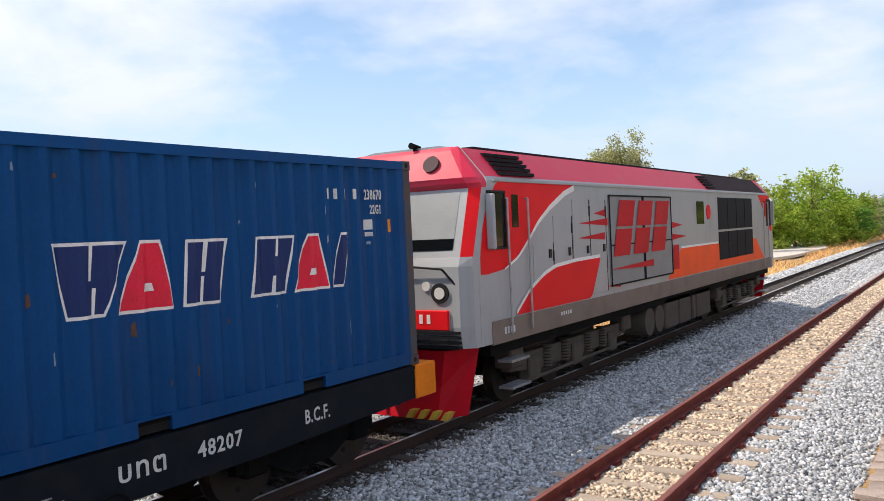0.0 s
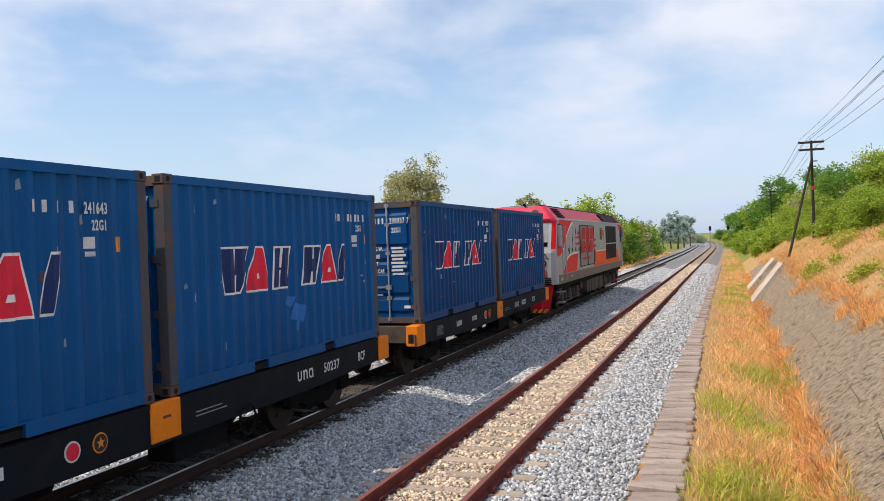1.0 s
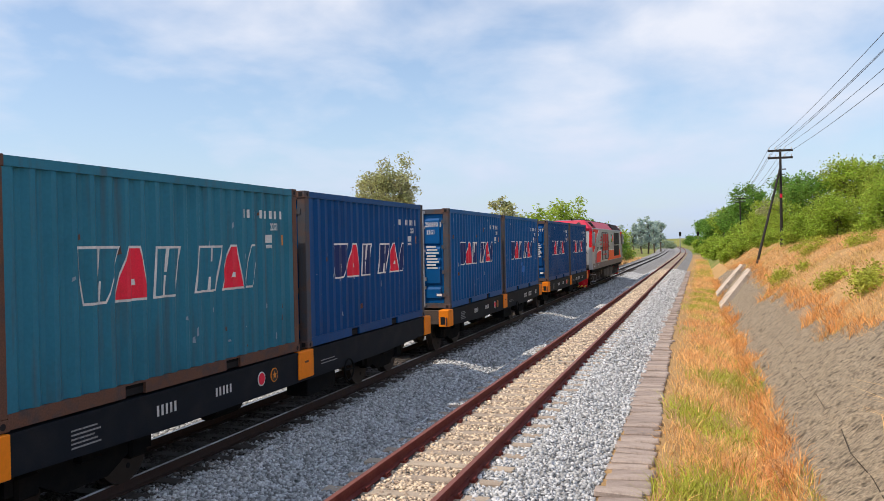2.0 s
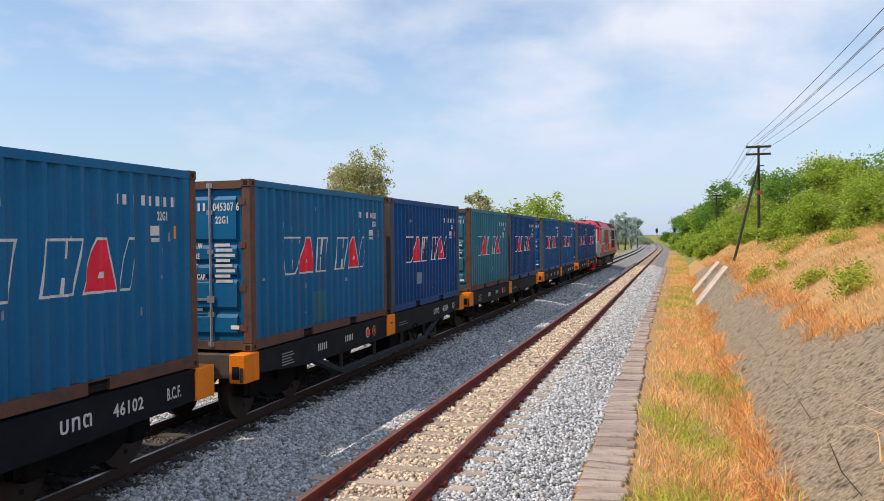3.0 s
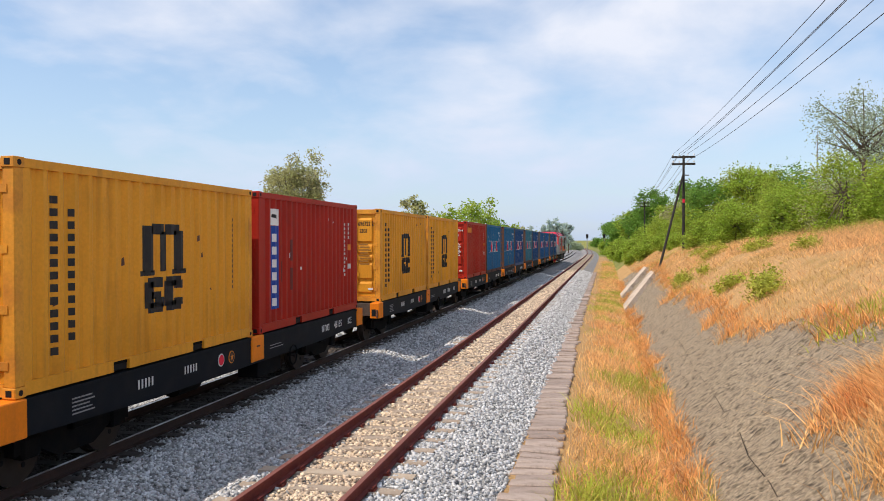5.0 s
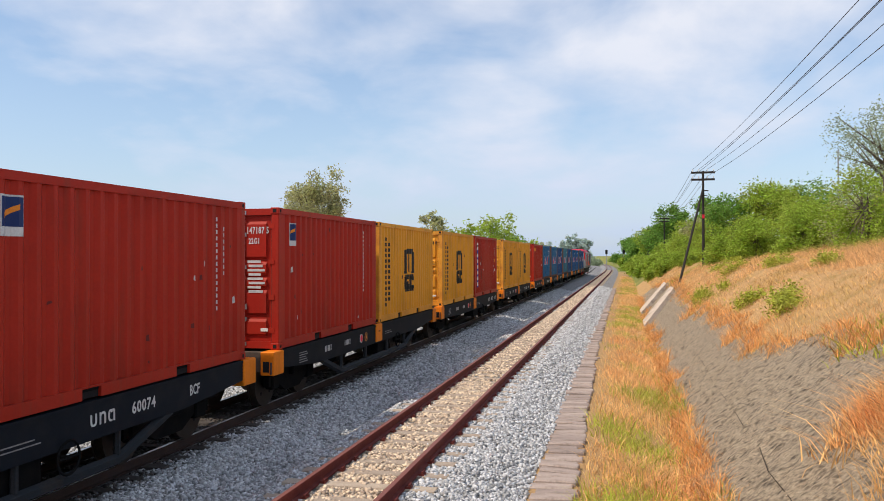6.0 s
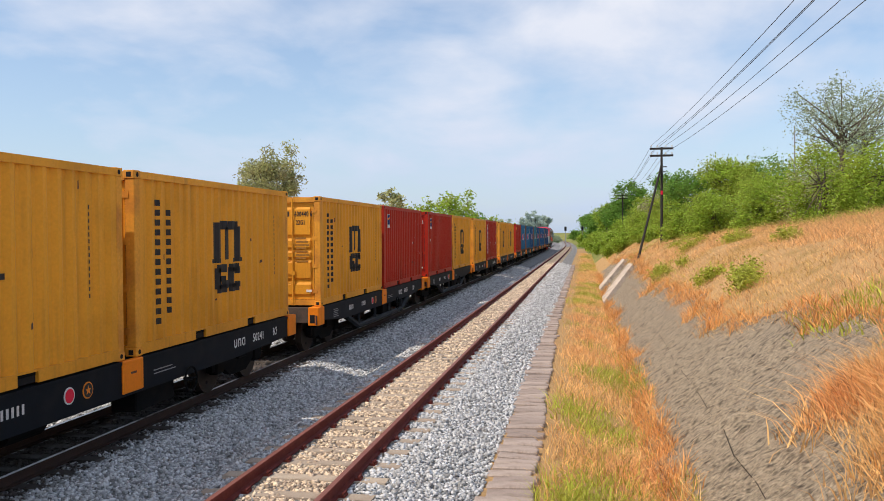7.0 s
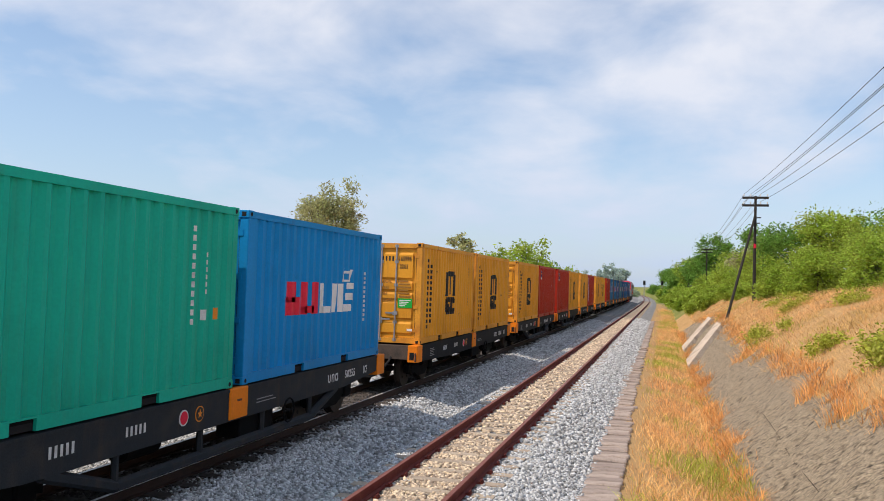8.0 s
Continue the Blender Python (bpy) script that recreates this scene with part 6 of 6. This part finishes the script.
# far track only: the shade under the train is put into these two colours
SHADE_SLEEPER = material("shade_darkened_sleeper", (0.085, 0.075, 0.068), 0.8, spots=(0.045, 0.04, 0.036), spot_scale=4, grain=0.25)
SHADE_STONE = material("shade_darkened_stone", (0.095, 0.085, 0.078), 0.8, grain=0.2, grain_scale=45, per_island=0.45, bump=0.004, bump_scale=60)


def sleeper_mesh(mat):
    bm = bmesh.new()
    prism(bm, [(-0.13, -0.22), (-0.10, 0.0), (0.10, 0.0), (0.13, -0.22)], -0.95, 0.95)
    me = bpy.data.meshes.new("sleeper")
    bm.to_mesh(me)
    bm.free()
    me.materials.append(mat)
    return me


def clip_mesh():
    bm = bmesh.new()
    for s in (-1, 1):
        box(bm, s * 0.09 - 0.035, s * 0.09 + 0.035, -0.055, 0.055, 0.0, 0.030)
        rod(bm, (s * 0.105, -0.06, 0.045), (s * 0.105, 0.06, 0.045), 0.013, sides=5)
    me = bpy.data.meshes.new("rail_clip")
    bm.to_mesh(me)
    bm.free()
    me.materials.append(STEEL_RAIL)
    return me


def lay_track():
    rng = random.Random(5)
    cl = clip_mesh()
    for tx, tz, far in ((NEAR_X, 0.0, 180), (FAR_X, FAR_Z, 90)):
        track = TRACKS[tx]
        sl = sleeper_mesh(CONCRETE_SLEEPER if tx == NEAR_X else SHADE_SLEEPER)
        y = 4.0 - 0.61 * 40
        while y < far:
            ob = shared("sleeper", sl, track, pose(tx + bend(y) + rng.gauss(0, 0.012), y, tz - 0.147 + rng.gauss(0, 0.004), 0, rng.gauss(0, 0.3), rng.gauss(0, 0.5)))
            if tx == NEAR_X and 3.0 < y < 42:
                for s in (-1, 1):
                    shared("rail_clip", cl, ob, pose(s * 0.5325, 0, 0.0, 0, 0, rng.gauss(0, 2)))
            y += 0.61


lay_track()


def lay_trough():
    rng = random.Random(8)
    me = bpy.data.meshes.new("trough_lid")
    bm = boxes((-0.28, 0.28, -0.117, 0.117, -0.08, 0.0), bevel=0.014)
    bm.to_mesh(me)
    bm.free()
    me.materials.append(SLAB)
    trough = tagged(new("cable_trough"), "row of weathered concrete cable-trough lids beside the ballast", "cable trough", kind="structure")
    y = -20.0
    while y < 82:
        shared("trough_lid", me, trough, pose(-0.90 - min(20, max(0, y - 10)) * 0.014 + bend(y) + rng.gauss(0, 0.035), y, -0.392 + rng.gauss(0, 0.018), rng.gauss(0, 2.0), rng.gauss(0, 2.0), rng.gauss(0, 2.5)))
        y += 0.244 + rng.random() * 0.014


lay_trough()


def lay_stones():
    rng = np.random.default_rng(21)
    xs, ys, sz = [], [], []
    for y0, y1, n, s in ((-20, 4, 22000, 0.045), (4, 18, 106000, 0.026), (18, 42, 60000, 0.034), (42, 80, 32000, 0.05)):
        xs.append(rng.uniform(-10.2, -1.22, n))
        ys.append(rng.uniform(y0, y1, n))
        sz.append(np.full(n, s))
    x, y, s = np.concatenate(xs), np.concatenate(ys), np.concatenate(sz)
    on_sleeper = np.zeros(len(x), bool)
    for tx in (NEAR_X, FAR_X):
        k = np.abs(((y - 4.0) + 0.305) % 0.61 - 0.305)
        on_sleeper |= (np.abs(x - tx) < 0.97) & (k < 0.12) & (rng.random(len(x)) < 0.86)
        for side in (-0.5325, 0.5325):
            on_sleeper |= np.abs(x - tx - side) < 0.085
    # fewer stones towards the trough
    keep = ~on_sleeper & (rng.random(len(x)) < np.clip((-1.15 - x) / 0.12, 0, 1))
    x, y, s = x[keep], y[keep], s[keep] * rng.uniform(0.6, 1.5, keep.sum())
    z = np.interp(x, [p[0] for p in PROFILE], [p[1] for p in PROFILE]) + rng.uniform(0.0, 0.022, len(x))
    n = len(x)
    octa = np.array([(1, 0, 0), (-1, 0, 0), (0, 1, 0), (0, -1, 0), (0, 0, 1), (0, 0, -1)], float)
    tri = np.array([(0, 2, 4), (2, 1, 4), (1, 3, 4), (3, 0, 4), (2, 0, 5), (1, 2, 5), (3, 1, 5), (0, 3, 5)])
    v = octa[None] * rng.uniform(0.65, 1.35, (n, 6, 1)) + rng.normal(0, 0.16, (n, 6, 3))
    ang = rng.uniform(0, 2 * np.pi, (n, 3))
    ca, sa = np.cos(ang), np.sin(ang)
    for a, b, k in ((0, 1, 0), (1, 2, 1), (0, 2, 2)):
        va, vb = v[:, :, a].copy(), v[:, :, b].copy()
        v[:, :, a] = va * ca[:, k, None] - vb * sa[:, k, None]
        v[:, :, b] = va * sa[:, k, None] + vb * ca[:, k, None]
    v = v * s[:, None, None] * np.array([1.1, 1.1, 0.85]) + np.stack([x, y, z], 1)[:, None]
    tan = np.abs(x - NEAR_X) < 0.50 + rng.normal(0, 0.08, n)
    # stones round the far track get the colour darkened for the train's shade
    under_train = np.abs(x - FAR_X) < 0.80 + rng.normal(0, 0.15, n)
    for name, label, pick, mat in (("ballast_stones", "loose pale grey crushed-stone ballast round the tracks", ~tan & ~under_train, STONE),
                                   ("oily_ballast", "ballast under the train with the train's shade put into its colour", under_train, SHADE_STONE),
                                   ("stained_ballast", "rust-stained tan ballast between the rails", tan, STAINED)):
        w = v[pick]
        f = (np.arange(len(w))[:, None, None] * 6 + tri[None]).reshape(-1, 3)
        ob = new(name, numpy_mesh(name, w.reshape(-1, 3), f, [mat]))
        tagged(ob, label, "ballast", kind="stuff")


lay_stones()


# ---- what moves: the whole train along its track ----
# seconds, y of the leading end of the first container
TRAIN_ROWS = [(0.0, 8.71), (0.5, 17.83), (1.0, 28.19), (1.2, 32.2), (2.3, 52.6), (2.5, 56.43), (3.0, 67.10), (3.3, 72.75), (3.5, 76.4), (4.0, 85.95), (4.2, 90.1),
              (4.5, 96.45), (4.7, 100.3), (5.8, 122.15), (6.0, 126.14), (6.5, 135.36), (7.0, 145.23), (7.5, 154.45), (8.0, 164.75)]


def motions():
    for thing, behind, up in CARS:
        rows = []
        for t, lead in TRAIN_ROWS:
            y = lead - behind
            rows.append((t, pose(FAR_X + bend(y), y, FAR_Z + up, 0, 0, heading(y))))
        walk(thing, rows)
    # every axle rolls with the train, a row for each thirtieth of a second
    times, leads = [r[0] for r in TRAIN_ROWS], [r[1] for r in TRAIN_ROWS]
    steps = [(i / FPS, -math.degrees(float(np.interp(i / FPS, times, leads)) / WHEEL_R)) for i in range(8 * FPS + 1)]
    for thing, _, _ in CARS:
        for axle in [c for c in thing.children if c.name.startswith("axle")]:
            x, y, z = axle.location
            walk(axle, [(t, pose(x, y, z, a)) for t, a in steps])


motions()
